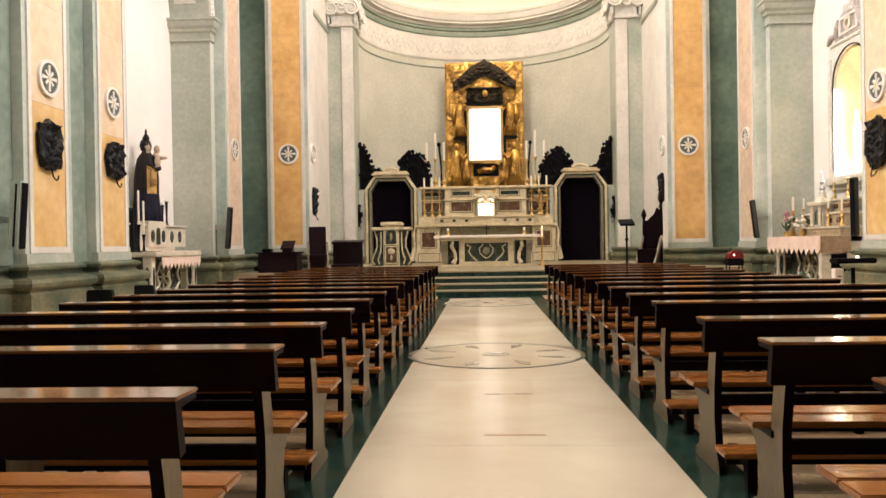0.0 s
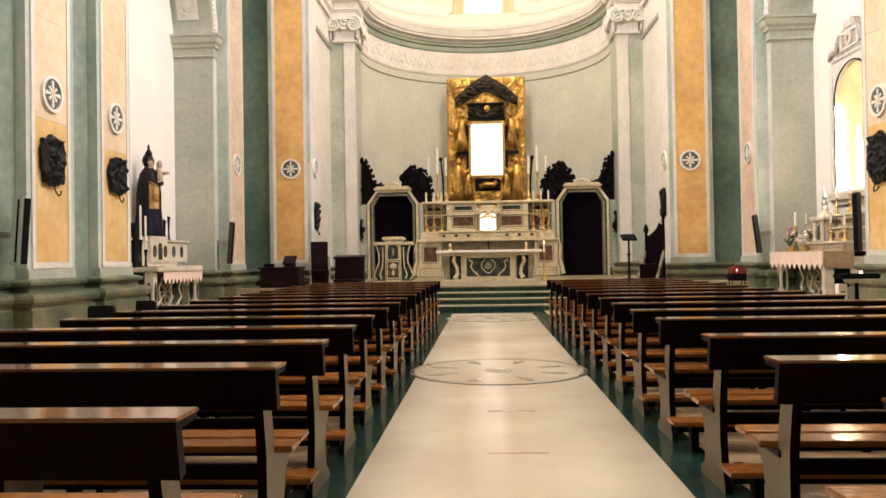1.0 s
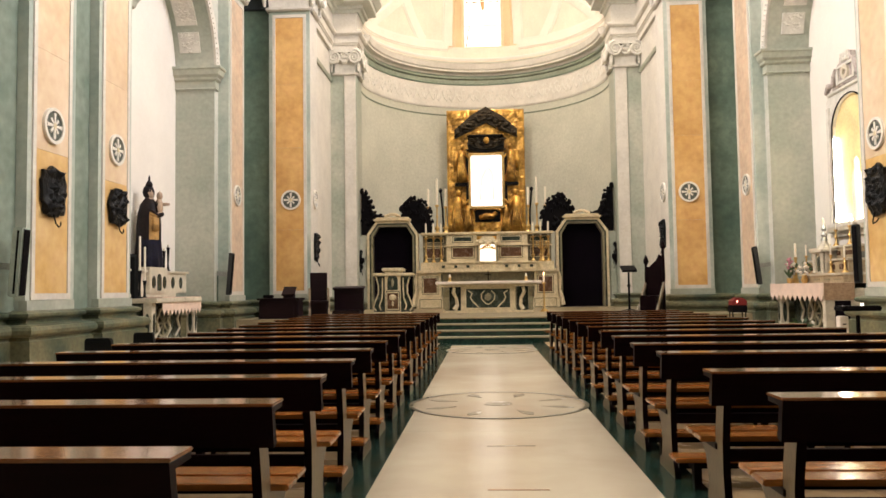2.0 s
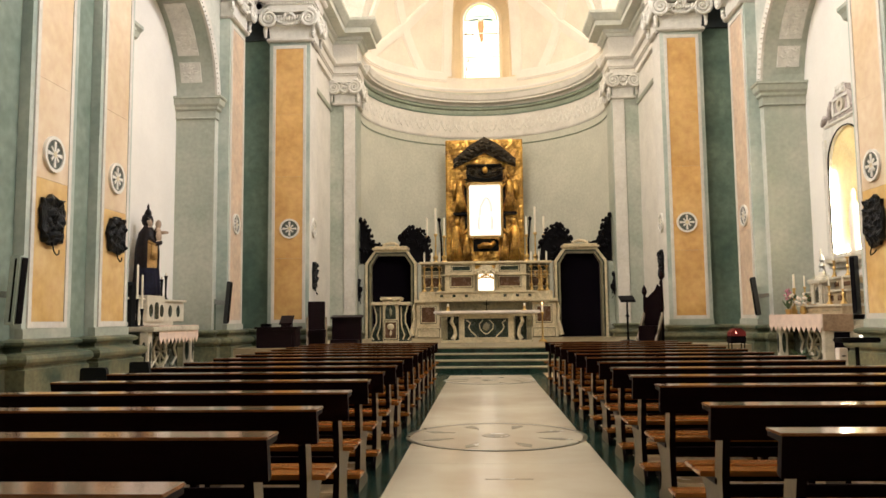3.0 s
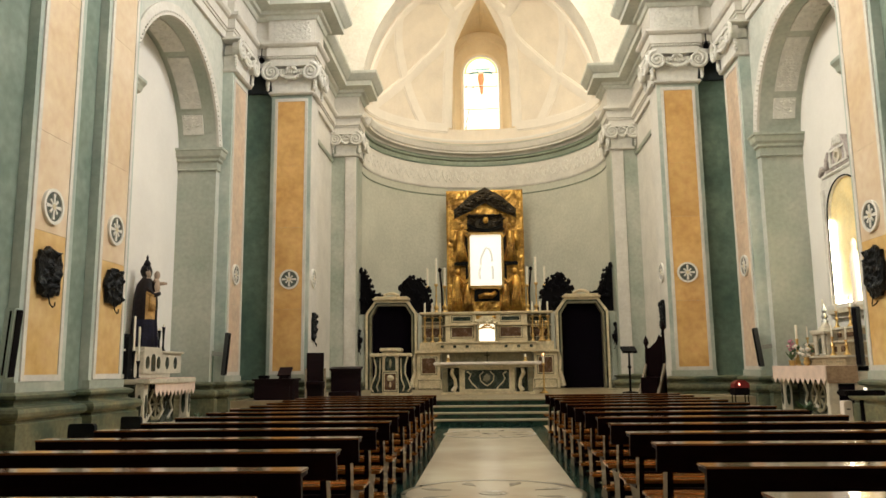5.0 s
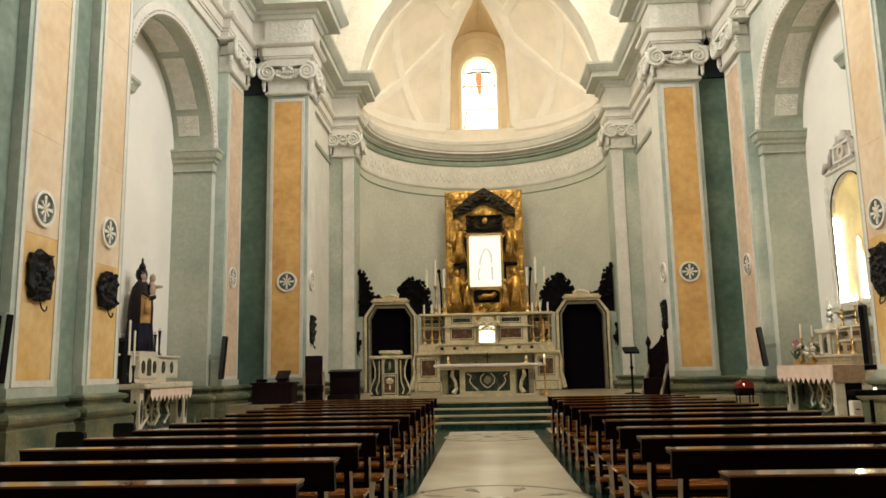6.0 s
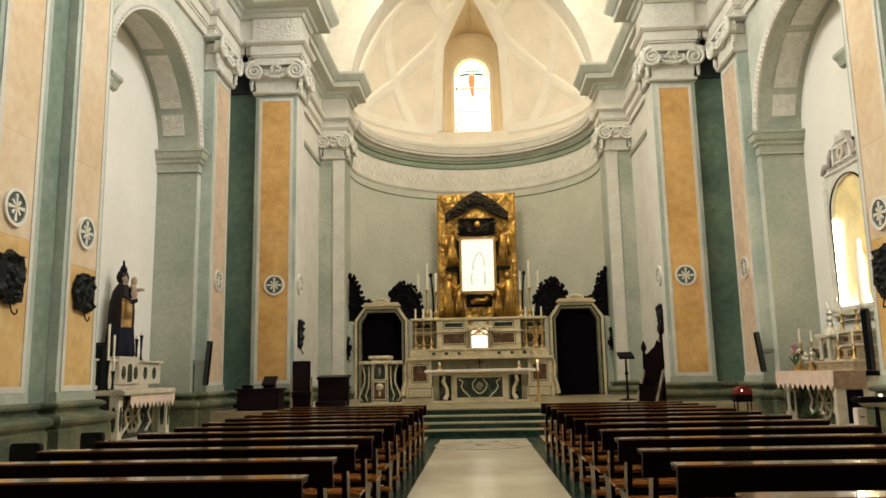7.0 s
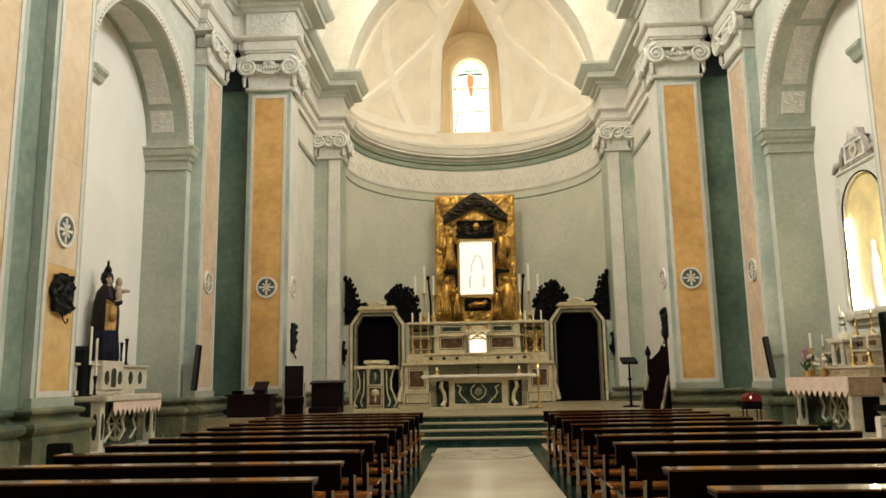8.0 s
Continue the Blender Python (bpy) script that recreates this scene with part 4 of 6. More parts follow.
ws = thing("wall_loudspeaker", "pale green column loudspeaker with a black front grille", "loudspeaker", m=pose(-7.24, 10.6, 1.34, 4, 0, 90) @ Matrix.Diagonal((1, 1, 0.8, 1)))
part("case", box(B(), (-0.09, -0.2, 0), (0.09, -0.02, 1.3), 0.02), PALE_CASE, ws)
part("grille", box(B(), (-0.075, -0.215, 0.03), (0.075, -0.195, 1.27), 0.006), BLACK, ws, "black cloth grille")
part("side_slot", box(B(), (-0.096, -0.14, 0.06), (-0.088, -0.11, 1.24)), BLACK, ws, "dark side slot")
part("bracket", box(B(), (-0.03, -0.03, 0.5), (0.03, 0.26, 0.62)), METAL, ws)
for x, y, z1 in ((-7.52, 10.6, 2.45), (-7.52, 20.24, 1.95)):
    structure(part("pipe", tube(B(), [(x + 0.06, y, 1.0), (x + 0.06, y, z1)], 0.022, 8), DEEP_GREEN), "thin painted wall pipe", "pipe")


# ---- the apse and high altar ----
HY = 30.0
for s in (-1, 1):
    d = structure(new("door_1" if s < 0 else "door_2"), "tall dark doorway in a pale marble frame beside the altar", "door")
    hole = [(s * x, z) for x, z in ((2.97, DECK), (2.97, 3.5), (3.22, 3.9), (4.32, 3.9), (4.57, 3.5), (4.57, DECK))]
    rim = [(s * x, z) for x, z in ((2.74, DECK), (2.74, 3.6), (3.12, 4.12), (4.42, 4.12), (4.8, 3.6), (4.8, DECK))]
    mid = [(s * x, z) for x, z in ((2.87, DECK), (2.87, 3.54), (3.18, 4.0), (4.36, 4.0), (4.67, 3.54), (4.67, DECK))]
    part("door_frame", prism(B(), rim + mid[::-1], "y", HY + 0.0, HY + 0.5), WHITE_MARBLE, d)
    part("frame_inlay", prism(B(), mid + hole[::-1], "y", HY + 0.03, HY + 0.5), GREY_MARBLE, d, "grey marble inner band")
    line = [[(s * x, z) for x, z in ((a, DECK), (a, b), (c, q), (7.54 - c, q), (7.54 - a, b), (7.54 - a, DECK))] for a, b, c, q in ((2.84, 3.552, 3.17, 4.025), (2.895, 3.53, 3.19, 3.975))]
    part("dark_line", prism(B(), line[0] + line[1][::-1], "y", HY - 0.012, HY + 0.2), DARK_MARBLE, d, "dark green inlaid line")
    # Near-black sheet added to give the open doorway its darkness.
    part("dark_sheet", box(B(), (s * 2.9, HY + 0.42, DECK), (s * 4.64, HY + 0.5, 4.0)), OPENING_DARK, d, "black-violet sheet for the dark of the doorway")
    part("door_cornice", box(B(), (s * 3.02, HY - 0.12, 4.12), (s * 4.52, HY + 0.4, 4.2), 0.02), WHITE_MARBLE, d)
    part("door_cornice", box(B(), (s * 3.1, HY - 0.06, 4.2), (s * 4.44, HY + 0.4, 4.27), 0.02), WHITE_MARBLE, d)
    cr = B()
    for k in range(7):
        blob(cr, (s * 3.77 + 0.09 * (k - 3), HY + 0.05, 4.3 + 0.1 * math.cos((k - 3) * 0.45)), (0.08, 0.08, 0.07), k, 0.3, 1)
    part("crest", cr, WHITE_MARBLE, d)
    # marble screen outside and beside the door
    structure(part("screen", box(B(), (s * 4.82, HY + 0.1, DECK), (s * 5.1, HY + 0.5, 3.55), 0.02), GREY_GREEN), "green marble screen beside the doorway", "screen")
    # black wrought foliage above the screen
    swan = [(4.12, 4.3), (4.35, 4.42), (4.62, 4.44), (4.72, 4.62), (4.75, 4.9), (4.8, 5.15), (4.95, 5.36), (5.05, 5.34), (5.05, 3.6), (4.82, 3.6), (4.62, 3.9), (4.44, 4.16)]
    tuft = [(2.2, 3.62), (2.26, 4.3), (2.38, 4.62), (2.56, 4.86), (2.84, 5.0), (3.1, 4.92), (3.28, 4.72), (3.42, 4.42), (3.5, 4.24), (3.1, 4.15), (2.76, 3.62)]
    for outline, rim0, rim1, seed in ((swan, 3, 8, 1), (tuft, 1, 8, 2)):
        orn = prism(B(), [(s * x, z) for x, z in outline], "y", HY + 0.22, HY + 0.4)
        rnd = random.Random(seed * 10 + s)
        for i in range(rim0, rim1):
            (xa, za), (xb, zb) = outline[i - 1], outline[i]
            for k in range(4):
                u = rnd.random()
                c = Vector((xa + (xb - xa) * u, za + (zb - za) * u))
                n = Vector((za - zb, xb - xa)).normalized()
                r = rnd.uniform(0.05, 0.1)
                tip = c + n * rnd.uniform(0.02, 0.1)
                blob(orn, (s * min(tip.x, 5.06), HY + rnd.uniform(0.18, 0.36), tip.y), (r, 0.08, r * rnd.uniform(0.9, 1.5)), k + i * 5 + seed, 0.6, 1)
        for k in range(26):
            xa, za = rnd.choice(outline)
            xb, zb = rnd.choice(outline)
            u = rnd.uniform(0.3, 0.7)
            blob(orn, (s * (xa + (xb - xa) * u), HY + 0.2, za + (zb - za) * u), (0.07, 0.06, 0.1), k, 0.6, 1)
        tt = part("carved_foliage", orn, BLACK)
        tagged(tt, "black carved leafy crest above the altar screen", "ornament", "altar screen crests")
    # small dark bracket lamp on the screen
    lm = thing("wall_bracket", "small dark bracket lamp on the altar screen", "bracket lamp", "bracket lamps", pose(s * 4.98, HY + 0.1, 2.3))
    part("arm", tube(B(), [(0, 0, 0), (0, -0.18, 0.02), (0, -0.24, 0.1)], 0.02, 6), BLACK, lm)
    part("cup", lathe(B(), [(0.02, 0), (0.09, 0.08), (0.1, 0.22), (0.07, 0.26)], 0, -0.24, 0.1, 12), BLACK, lm)

# high altar: blocks, tiers, inlays
alt = thing("high_altar", "stepped pale marble high altar with dark inlaid panels", "altar")


def inlay(x0, x1, z0, z1, y, material, parent=None):
    """A framed inlaid panel on a front that faces -y."""
    p = part("panel", box(B(), (x0, y - 0.012, z0), (x1, y + 0.03, z1), 0.004), material, parent if parent is not None else alt, "coloured marble panel")
    f = 0.035
    part("moulding", ringed(B(), [(x0 - f, z0 - f), (x1 + f, z0 - f), (x1 + f, z1 + f), (x0 - f, z1 + f)], [(x0, z0), (x1, z0), (x1, z1), (x0, z1)], "y", y - 0.03, y + 0.02), WHITE_MARBLE, p)
    g = f + 0.022
    part("dark_line", ringed(B(), [(x0 - g, z0 - g), (x1 + g, z0 - g), (x1 + g, z1 + g), (x0 - g, z1 + g)], [(x0 - f, z0 - f), (x1 + f, z0 - f), (x1 + f, z1 + f), (x0 - f, z1 + f)], "y", y - 0.008, y + 0.02), DARK_MARBLE, p)
    return p


for s in (-1, 1):
    part("base_block", box(B(), (s * 1.75, 29.3, DECK), (s * 2.78, 30.3, 1.0), 0.015), WHITE_MARBLE, alt)
    part("pedestal", box(B(), (s * 1.8, 29.4, 1.0), (s * 2.7, 30.3, 1.98), 0.01), WHITE_MARBLE, alt)
    part("pedestal_cornice", box(B(), (s * 1.7, 29.28, 1.98), (s * 2.78, 30.3, 2.1), 0.03), WHITE_MARBLE, alt)
    inlay(*sorted((s * 1.98, s * 2.5)), 1.22, 1.8, 29.4, RED_MARBLE)
    inlay(*sorted((s * 1.85, s * 2.6)), 0.68, 0.92, 29.3, WHITE_MARBLE)
    # lower and upper tiers
    part("tier", box(B(), (s * 1.62, 29.72, 2.1), (s * 2.62, 30.6, 2.42), 0.015), WHITE_MARBLE, alt)
    part("tier", box(B(), (s * 1.62, 30.05, 2.42), (s * 2.55, 30.7, 3.5), 0.01), GREY_MARBLE, alt)
    part("tier", box(B(), (s * 0.4, 29.75, 2.42), (s * 1.6, 30.7, 3.5), 0.012), WHITE_MARBLE, alt)
    inlay(*sorted((s * 0.55, s * 1.35)), 2.62, 2.98, 29.75, RED_MARBLE)
    inlay(*sorted((s * 0.6, s * 1.3)), 3.24, 3.4, 29.75, DARK_MARBLE)
    inlay(*sorted((s * 1.75, s * 2.45)), 2.62, 2.98, 30.05, RED_MARBLE)
    inlay(*sorted((s * 1.75, s * 2.4)), 3.24, 3.4, 30.05, DARK_MARBLE)
    part("ledge", box(B(), (s * 0.36, 29.66, 3.04), (s * 1.66, 30.6, 3.1), 0.015), WHITE_MARBLE, alt)
    part("ledge", box(B(), (s * 1.66, 29.97, 3.04), (s * 2.58, 30.6, 3.1), 0.015), WHITE_MARBLE, alt)
    for k in range(3):
        x = s * (0.75 + 0.48 * k)
        part("stud", box(B(), (x - 0.06, 29.335, 2.18), (x + 0.06, 29.36, 2.28), 0.006), DARK_MARBLE, alt)
    # curved outer scroll of the base
    part("scroll", tube(B(), [(s * 2.76, 29.6, 2.0), (s * 2.82, 29.55, 1.7), (s * 2.78, 29.5, 1.3), (s * 2.86, 29.45, 1.0), (s * 2.9, 29.42, 0.7)], [0.05, 0.07, 0.06, 0.08, 0.1], 8), WHITE_MARBLE, alt)
part("core", box(B(), (-1.75, 29.5, DECK), (1.75, 30.6, 2.0)), GREY_MARBLE, alt)
part("altar_slab", box(B(), (-1.95, 29.15, 2.0), (1.95, 30.3, 2.12), 0.025), WHITE_MARBLE, alt)
part("gradine", box(B(), (-1.9, 29.36, 2.12), (1.9, 30.4, 2.34), 0.012), WHITE_MARBLE, alt)
part("gradine_ledge", box(B(), (-1.95, 29.3, 2.34), (1.95, 30.4, 2.42), 0.02), WHITE_MARBLE, alt)
part("top_ledge", box(B(), (-2.62, 29.66, 3.5), (2.62, 30.75, 3.6), 0.03), WHITE_MARBLE, alt)
tab = thing("tabernacle", "marble tabernacle with a bright lit white door", "tabernacle")
part("case", box(B(), (-0.4, 29.6, 2.42), (0.44, 30.4, 3.3), 0.02), WHITE_MARBLE, tab)
# The bright look of the door is emission in its own material.
part("lit_door", prism(B(), [(-0.27, 2.44)] + [(0.32, 2.44), (0.32, 2.95)] + arc(0.025, 2.95, 0.295, 0, 180, 12)[1:-1] + [(-0.27, 2.95)], "y", 29.57, 29.6), glow("glowing_door_white", (1.0, 0.93, 0.76), 1.6), tab, "glowing white door")
for sx in (-0.36, 0.4):
    part("colonnette", lathe(B(), [(0.05, 0), (0.035, 0.06), (0.04, 0.3), (0.035, 0.55), (0.055, 0.6)], sx, 29.52, 2.44, 10), GREY_MARBLE, tab)
part("canopy", prism(B(), [(-0.5, 3.08), (0.54, 3.08), (0.5, 3.2), (0.34, 3.26), (0.2, 3.42), (-0.16, 3.42), (-0.3, 3.26), (-0.46, 3.2)], "y", 29.42, 29.7), WHITE_MARBLE, tab)
cr = B()
for k in range(9):
    blob(cr, (0.02 + 0.1 * (k - 4), 29.42, 3.16 + 0.05 * math.cos(k * 2.2)), (0.07, 0.05, 0.06), k, 0.5, 1)
part("ornament", cr, WHITE_MARBLE, tab)
crown = B()
for k in range(7):
    blob(crown, (0.025 + 0.085 * (k - 3), 29.38, 2.98 + 0.07 * math.cos((k - 3) * 0.9)), (0.055, 0.05, 0.05 + 0.02 * (k % 2)), k + 3, 0.6, 1)
tube(crown, [(-0.3, 29.4, 2.9), (-0.1, 29.36, 2.94), (0.15, 29.36, 2.94), (0.35, 29.4, 2.9)], 0.03, 6)
part("crown_ornament", crown, BRASS, tab, "dark brass crown over the door")

# gilded panel behind the altar
gp = thing("gilded_altarpiece", "tall gilded bronze altarpiece in high relief around a lit picture", "altarpiece")
GY = 34.55
bm = B()
NX, NZ = 44, 76
front = []
for j in range(NZ + 1):
    row = []
    for i in range(NX + 1):
        x, z = -1.74 + 3.56 * i / NX, 3.4 + 6.2 * j / NZ
        inside = min(i, NX - i, j, NZ - j) > 0
        h = 0.11 * abs(noise.noise(Vector((x * 1.9, 0.0, z * 1.1)))) + 0.06 * abs(noise.noise(Vector((x * 5.0, 3.0, z * 3.2)))) + 0.02 * noise.noise(Vector((x * 11.0, 7.0, z * 9.0)))
        row.append(bm.verts.new((x, GY - (max(0.0, h) if inside else 0.0), z)))
    front.append(row)
for p, q in zip(front, front[1:]):
    for i in range(NX):
        bm.faces.new((p[i], p[i + 1], q[i + 1], q[i]))
rim = front[0] + [r[-1] for r in front[1:]] + front[-1][-2::-1] + [r[0] for r in front[-2:0:-1]]
rear = [bm.verts.new((v.co.x, GY + 0.25, v.co.z)) for v in rim]
for i in range(len(rim)):
    j = (i + 1) % len(rim)
    bm.faces.new((rim[i], rim[j], rear[j], rear[i]))
bm.faces.new(rear)
part("backplate", bm, GOLD, gp)
part("ground", box(B(), (-1.5, GY + 0.2, DECK), (1.6, GY + 0.5, 3.42)), GREY_MARBLE, gp)
def cast_figure(bm, x, z0, h, s, seed, wing=False):
    """A draped form in high relief: flared robe with folds, shoulders, head and a bent arm."""
    y = GY - 0.12
    k = h / 1.9
    tube(bm, [(x - s * 0.05 * k, y, z0), (x, y - 0.05, z0 + 0.6 * k), (x + s * 0.02 * k, y - 0.08, z0 + 1.1 * k), (x - s * 0.02 * k, y - 0.06, z0 + 1.5 * k), (x - s * 0.03 * k, y, z0 + 1.62 * k)], [0.3 * k, 0.24 * k, 0.2 * k, 0.19 * k, 0.07 * k], 12)
    for i in range(5):
        u = (i - 2) * 0.09 * k
        tube(bm, [(x + 1.3 * u, y - 0.22 * k, z0), (x + u, y - 0.25 * k, z0 + 0.5 * k), (x + 0.7 * u + 0.03 * s, y - 0.24 * k, z0 + 1.0 * k)], [0.05 * k, 0.045 * k, 0.02 * k], 6)
    blob(bm, (x - s * 0.04 * k, y - 0.1, z0 + 1.76 * k), (0.12 * k, 0.12 * k, 0.15 * k), seed, 0.15, 2)
    tube(bm, [(x - s * 0.18 * k, y - 0.12, z0 + 1.45 * k), (x - s * 0.34 * k, y - 0.22, z0 + 1.2 * k), (x - s * 0.5 * k, y - 0.2, z0 + 1.4 * k)], [0.075 * k, 0.065 * k, 0.05 * k], 8)
    if wing:
        prism(bm, [(x + s * 0.12, z0 + 1.0 * k), (x + s * 0.34, z0 + 0.5 * k), (x + s * 0.42, z0 + 1.1 * k), (x + s * 0.3, z0 + 1.6 * k), (x + s * 0.14, z0 + 1.5 * k)], "y", y - 0.06, y + 0.1)


for s in (-1, 1):
    roof = B()
    for lo, hi, d in ((0.0, 0.22, -0.3), (-0.3, -0.12, -0.22)):
        prism(roof, [(0.06 + s * x, z) for x, z in ((1.42, 8.42 + lo * 0.5), (1.44, 8.56 + lo * 0.5 + hi * 0.3), (0.7, 9.06 + hi), (0.0, 9.5 + hi * 0.8), (0.0, 9.28 + lo), (0.66, 8.92 + lo))], "y", GY + d, GY)
    rl = random.Random(60 + s)
    for k in range(34):
        u = rl.random()
        blob(roof, (0.06 + s * (1.36 - 1.3 * u), GY - 0.3, 8.48 + 0.86 * u + rl.uniform(-0.22, 0.14)), (rl.uniform(0.08, 0.2), 0.07, rl.uniform(0.04, 0.08)), k, 0.7, 1)
    part("roof_beam", roof, AGED_BRONZE, gp, "dark bronze roof beam")
    upper = B()
    cast_figure(upper, 0.06 + s * 1.12, 6.22, 1.75, s, 3, True)
    smooth(part("figure_relief", upper, GOLD, gp))
    for x, z, h, seed in ((1.34, 3.95, 1.95, 5), (0.86, 3.9, 1.55, 6)):
        low = B()
        cast_figure(low, 0.06 + s * x, z, h, s, seed)
        smooth(part("figure_relief", low, GOLD, gp))
    part("shelf", box(B(), (0.06 + s * 0.86, GY - 0.34, 6.06), (0.06 + s * 1.46, GY, 6.2), 0.04), BRONZE, gp)
    part("pillar", box(B(), (0.06 + s * 0.83, GY - 0.16, 5.3), (0.06 + s * 0.94, GY, 7.6), 0.02), BRONZE, gp)
canopy = prism(B(), [(-0.74, 7.62), (0.86, 7.62), (0.9, 8.0), (0.86, 8.34), (0.5, 8.42), (-0.4, 8.42), (-0.74, 8.34), (-0.8, 8.0)], "y", GY - 0.2, GY)
rnd = random.Random(77)
for k in range(50):
    u = rnd.uniform(-1, 1)
    blob(canopy, (0.06 + 0.8 * u, GY - 0.22, 8.02 + rnd.uniform(-0.36, 0.34)), (rnd.uniform(0.08, 0.2), 0.09, rnd.uniform(0.03, 0.08)), k, 0.6, 1)
part("canopy_relief", canopy, AGED_BRONZE, gp, "dark bronze canopy")
for z, sag in ((7.9, 0.2), (7.76, 0.16), (8.36, 0.04)):
    part("swag", tube(B(), [(0.06 + 0.78 * u / 5, GY - 0.3, z - sag * (1 - (u / 5) ** 2)) for u in range(-5, 6)], 0.05, 6), BRONZE, gp)
part("boss", blob(B(), (0.08, GY - 0.32, 8.12), (0.13, 0.1, 0.16), 3, 0.2, 2), GOLD, gp)
low = B()
tube(low, [(-0.3, GY - 0.2, 4.6), (0.0, GY - 0.26, 4.66), (0.3, GY - 0.24, 4.64), (0.48, GY - 0.2, 4.8)], [0.1, 0.15, 0.14, 0.1], 10)
smooth(part("lamb_relief", low, GOLD, gp))
# Dark bronze block behind the lamb, standing out from the plate.
part("dark_block", box(B(), (-0.5, GY - 0.08, 4.4), (0.66, GY, 4.98), 0.02), BRONZE, gp)
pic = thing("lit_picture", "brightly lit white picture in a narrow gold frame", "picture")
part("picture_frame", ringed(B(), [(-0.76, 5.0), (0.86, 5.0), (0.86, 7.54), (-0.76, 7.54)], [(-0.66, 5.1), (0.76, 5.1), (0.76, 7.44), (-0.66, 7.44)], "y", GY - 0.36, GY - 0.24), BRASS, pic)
# The picture's brightness is put in as emission of the sheet and grey lines.
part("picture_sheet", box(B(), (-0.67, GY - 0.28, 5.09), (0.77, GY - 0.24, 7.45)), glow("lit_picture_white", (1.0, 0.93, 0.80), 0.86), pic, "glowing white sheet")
for pts in ([(-0.18, 6.05), (-0.16, 6.4), (-0.02, 6.72), (0.1, 6.85), (0.22, 6.78), (0.32, 6.5), (0.34, 6.2)], [(-0.22, 5.4), (-0.26, 5.7), (-0.2, 5.95)], [(0.36, 5.4), (0.36, 5.75), (0.34, 6.0)]):
    part("grey_line", tube(B(), [(x, GY - 0.285, z) for x, z in pts], 0.06, 6), glow("pale_grey_glow", (0.66, 0.64, 0.58), 0.7), pic)


def candle(x, y, z, stick, wax, r=0.035):
    t = thing("altar_candlestick", "tall brass candlestick with a white candle", "candlestick", "altar candlesticks", pose(x, y, z))
    k = stick
    q = 0.62 if r < 0.04 else 1.0
    prof = [(0.15 * q, 0), (0.15 * q, 0.03), (0.09 * q, 0.08), (0.05 * q, 0.14), (0.1 * q, 0.2), (0.11 * q, 0.26), (0.04 * q, 0.33), (0.028, 0.55 * k), (0.05, 0.6 * k), (0.028, 0.65 * k), (0.03, 0.9 * k), (0.075, 0.95 * k), (0.08, k)]
    smooth(part("stick", lathe(B(), prof, 0, 0, 0, 14), BRASS, t))
    part("candle", lathe(B(), [(r, k - 0.02), (r, k + wax), (0.006, k + wax + 0.01), (0.005, k + wax + 0.03)], 0, 0, 0, 10), WAX, t)
    return t


for s in (-1, 1):
    for x, sk, wx in ((2.36, 1.1, 0.72), (2.02, 1.2, 1.05), (1.66, 1.1, 0.72)):
        candle(s * x + 0.02, 30.35 if x != 2.02 else 30.55, 3.6, sk, wx, 0.046)
    for x in (2.42, 2.12, 1.82):
        candle(s * x, 29.9, 2.42, 1.0, 0.55, 0.034)
    # dark torch pole between the candles
    tp = thing("torch_pole", "dark slender torch pole leaning by the altar", "pole", "torch poles", pose(s * 1.75, 30.62, 3.6))
    part("shaft", tube(B(), [(0, 0, 0), (s * 0.02, 0, 0.9), (s * 0.1, 0, 1.75)], 0.035, 8), BLACK, tp)
    part("knob", blob(B(), (s * 0.1, 0, 1.78), (0.09, 0.09, 0.1), 2, 0.2, 1), BLACK, tp)
# gold candelabrum with many arms
cd = thing("candelabrum", "small gilded branched candelabrum on the altar tier", "candelabrum", m=pose(2.2, 29.82, 2.42))
smooth(part("stem", lathe(B(), [(0.16, 0), (0.08, 0.06), (0.04, 0.3), (0.09, 0.4), (0.03, 0.5), (0.03, 0.9)], 0, 0, 0, 12), BRASS, cd))
for k in range(6):
    a = radians(60 * k)
    part("arm", tube(B(), [(0, 0, 0.55), (0.14 * math.cos(a), 0.14 * math.sin(a), 0.5), (0.24 * math.cos(a), 0.24 * math.sin(a), 0.62), (0.24 * math.cos(a), 0.24 * math.sin(a), 0.72)], 0.022, 6), BRASS, cd)
    part("cup", blob(B(), (0.24 * math.cos(a), 0.24 * math.sin(a), 0.74), (0.055, 0.055, 0.04), k, 0.1, 1), BRASS, cd)


# ---- the altar table, ambo and choir furniture ----
at = thing("altar_table", "white marble altar table with scrolled dark inlay front", "altar table")
part("foot_slab", box(B(), (-1.45, 23.75, DECK), (1.45, 24.75, DECK + 0.07), 0.01), WHITE_MARBLE, at)
part("block", box(B(), (-0.88, 23.85, DECK + 0.07), (0.84, 24.65, 1.46), 0.01), WHITE_MARBLE, at)
part("table_slab", box(B(), (-1.68, 23.6, 1.5), (1.68, 24.85, 1.6), 0.03), LINEN, at, "white cloth-covered top slab")
part("slab_moulding", box(B(), (-1.52, 23.68, 1.42), (1.52, 24.78, 1.5), 0.03), WHITE_MARBLE, at)
pn = part("front_panel", box(B(), (-0.72, 23.828, DECK + 0.15), (0.68, 23.86, 1.36), 0.004), DARK_MARBLE, at, "dark green inlaid panel")
part("panel_moulding", ringed(B(), [(-0.78, DECK + 0.09), (0.74, DECK + 0.09), (0.74, 1.42), (-0.78, 1.42)], [(-0.71, DECK + 0.16), (0.67, DECK + 0.16), (0.67, 1.35), (-0.71, 1.35)], "y", 23.8, 23.86), WHITE_MARBLE, pn)
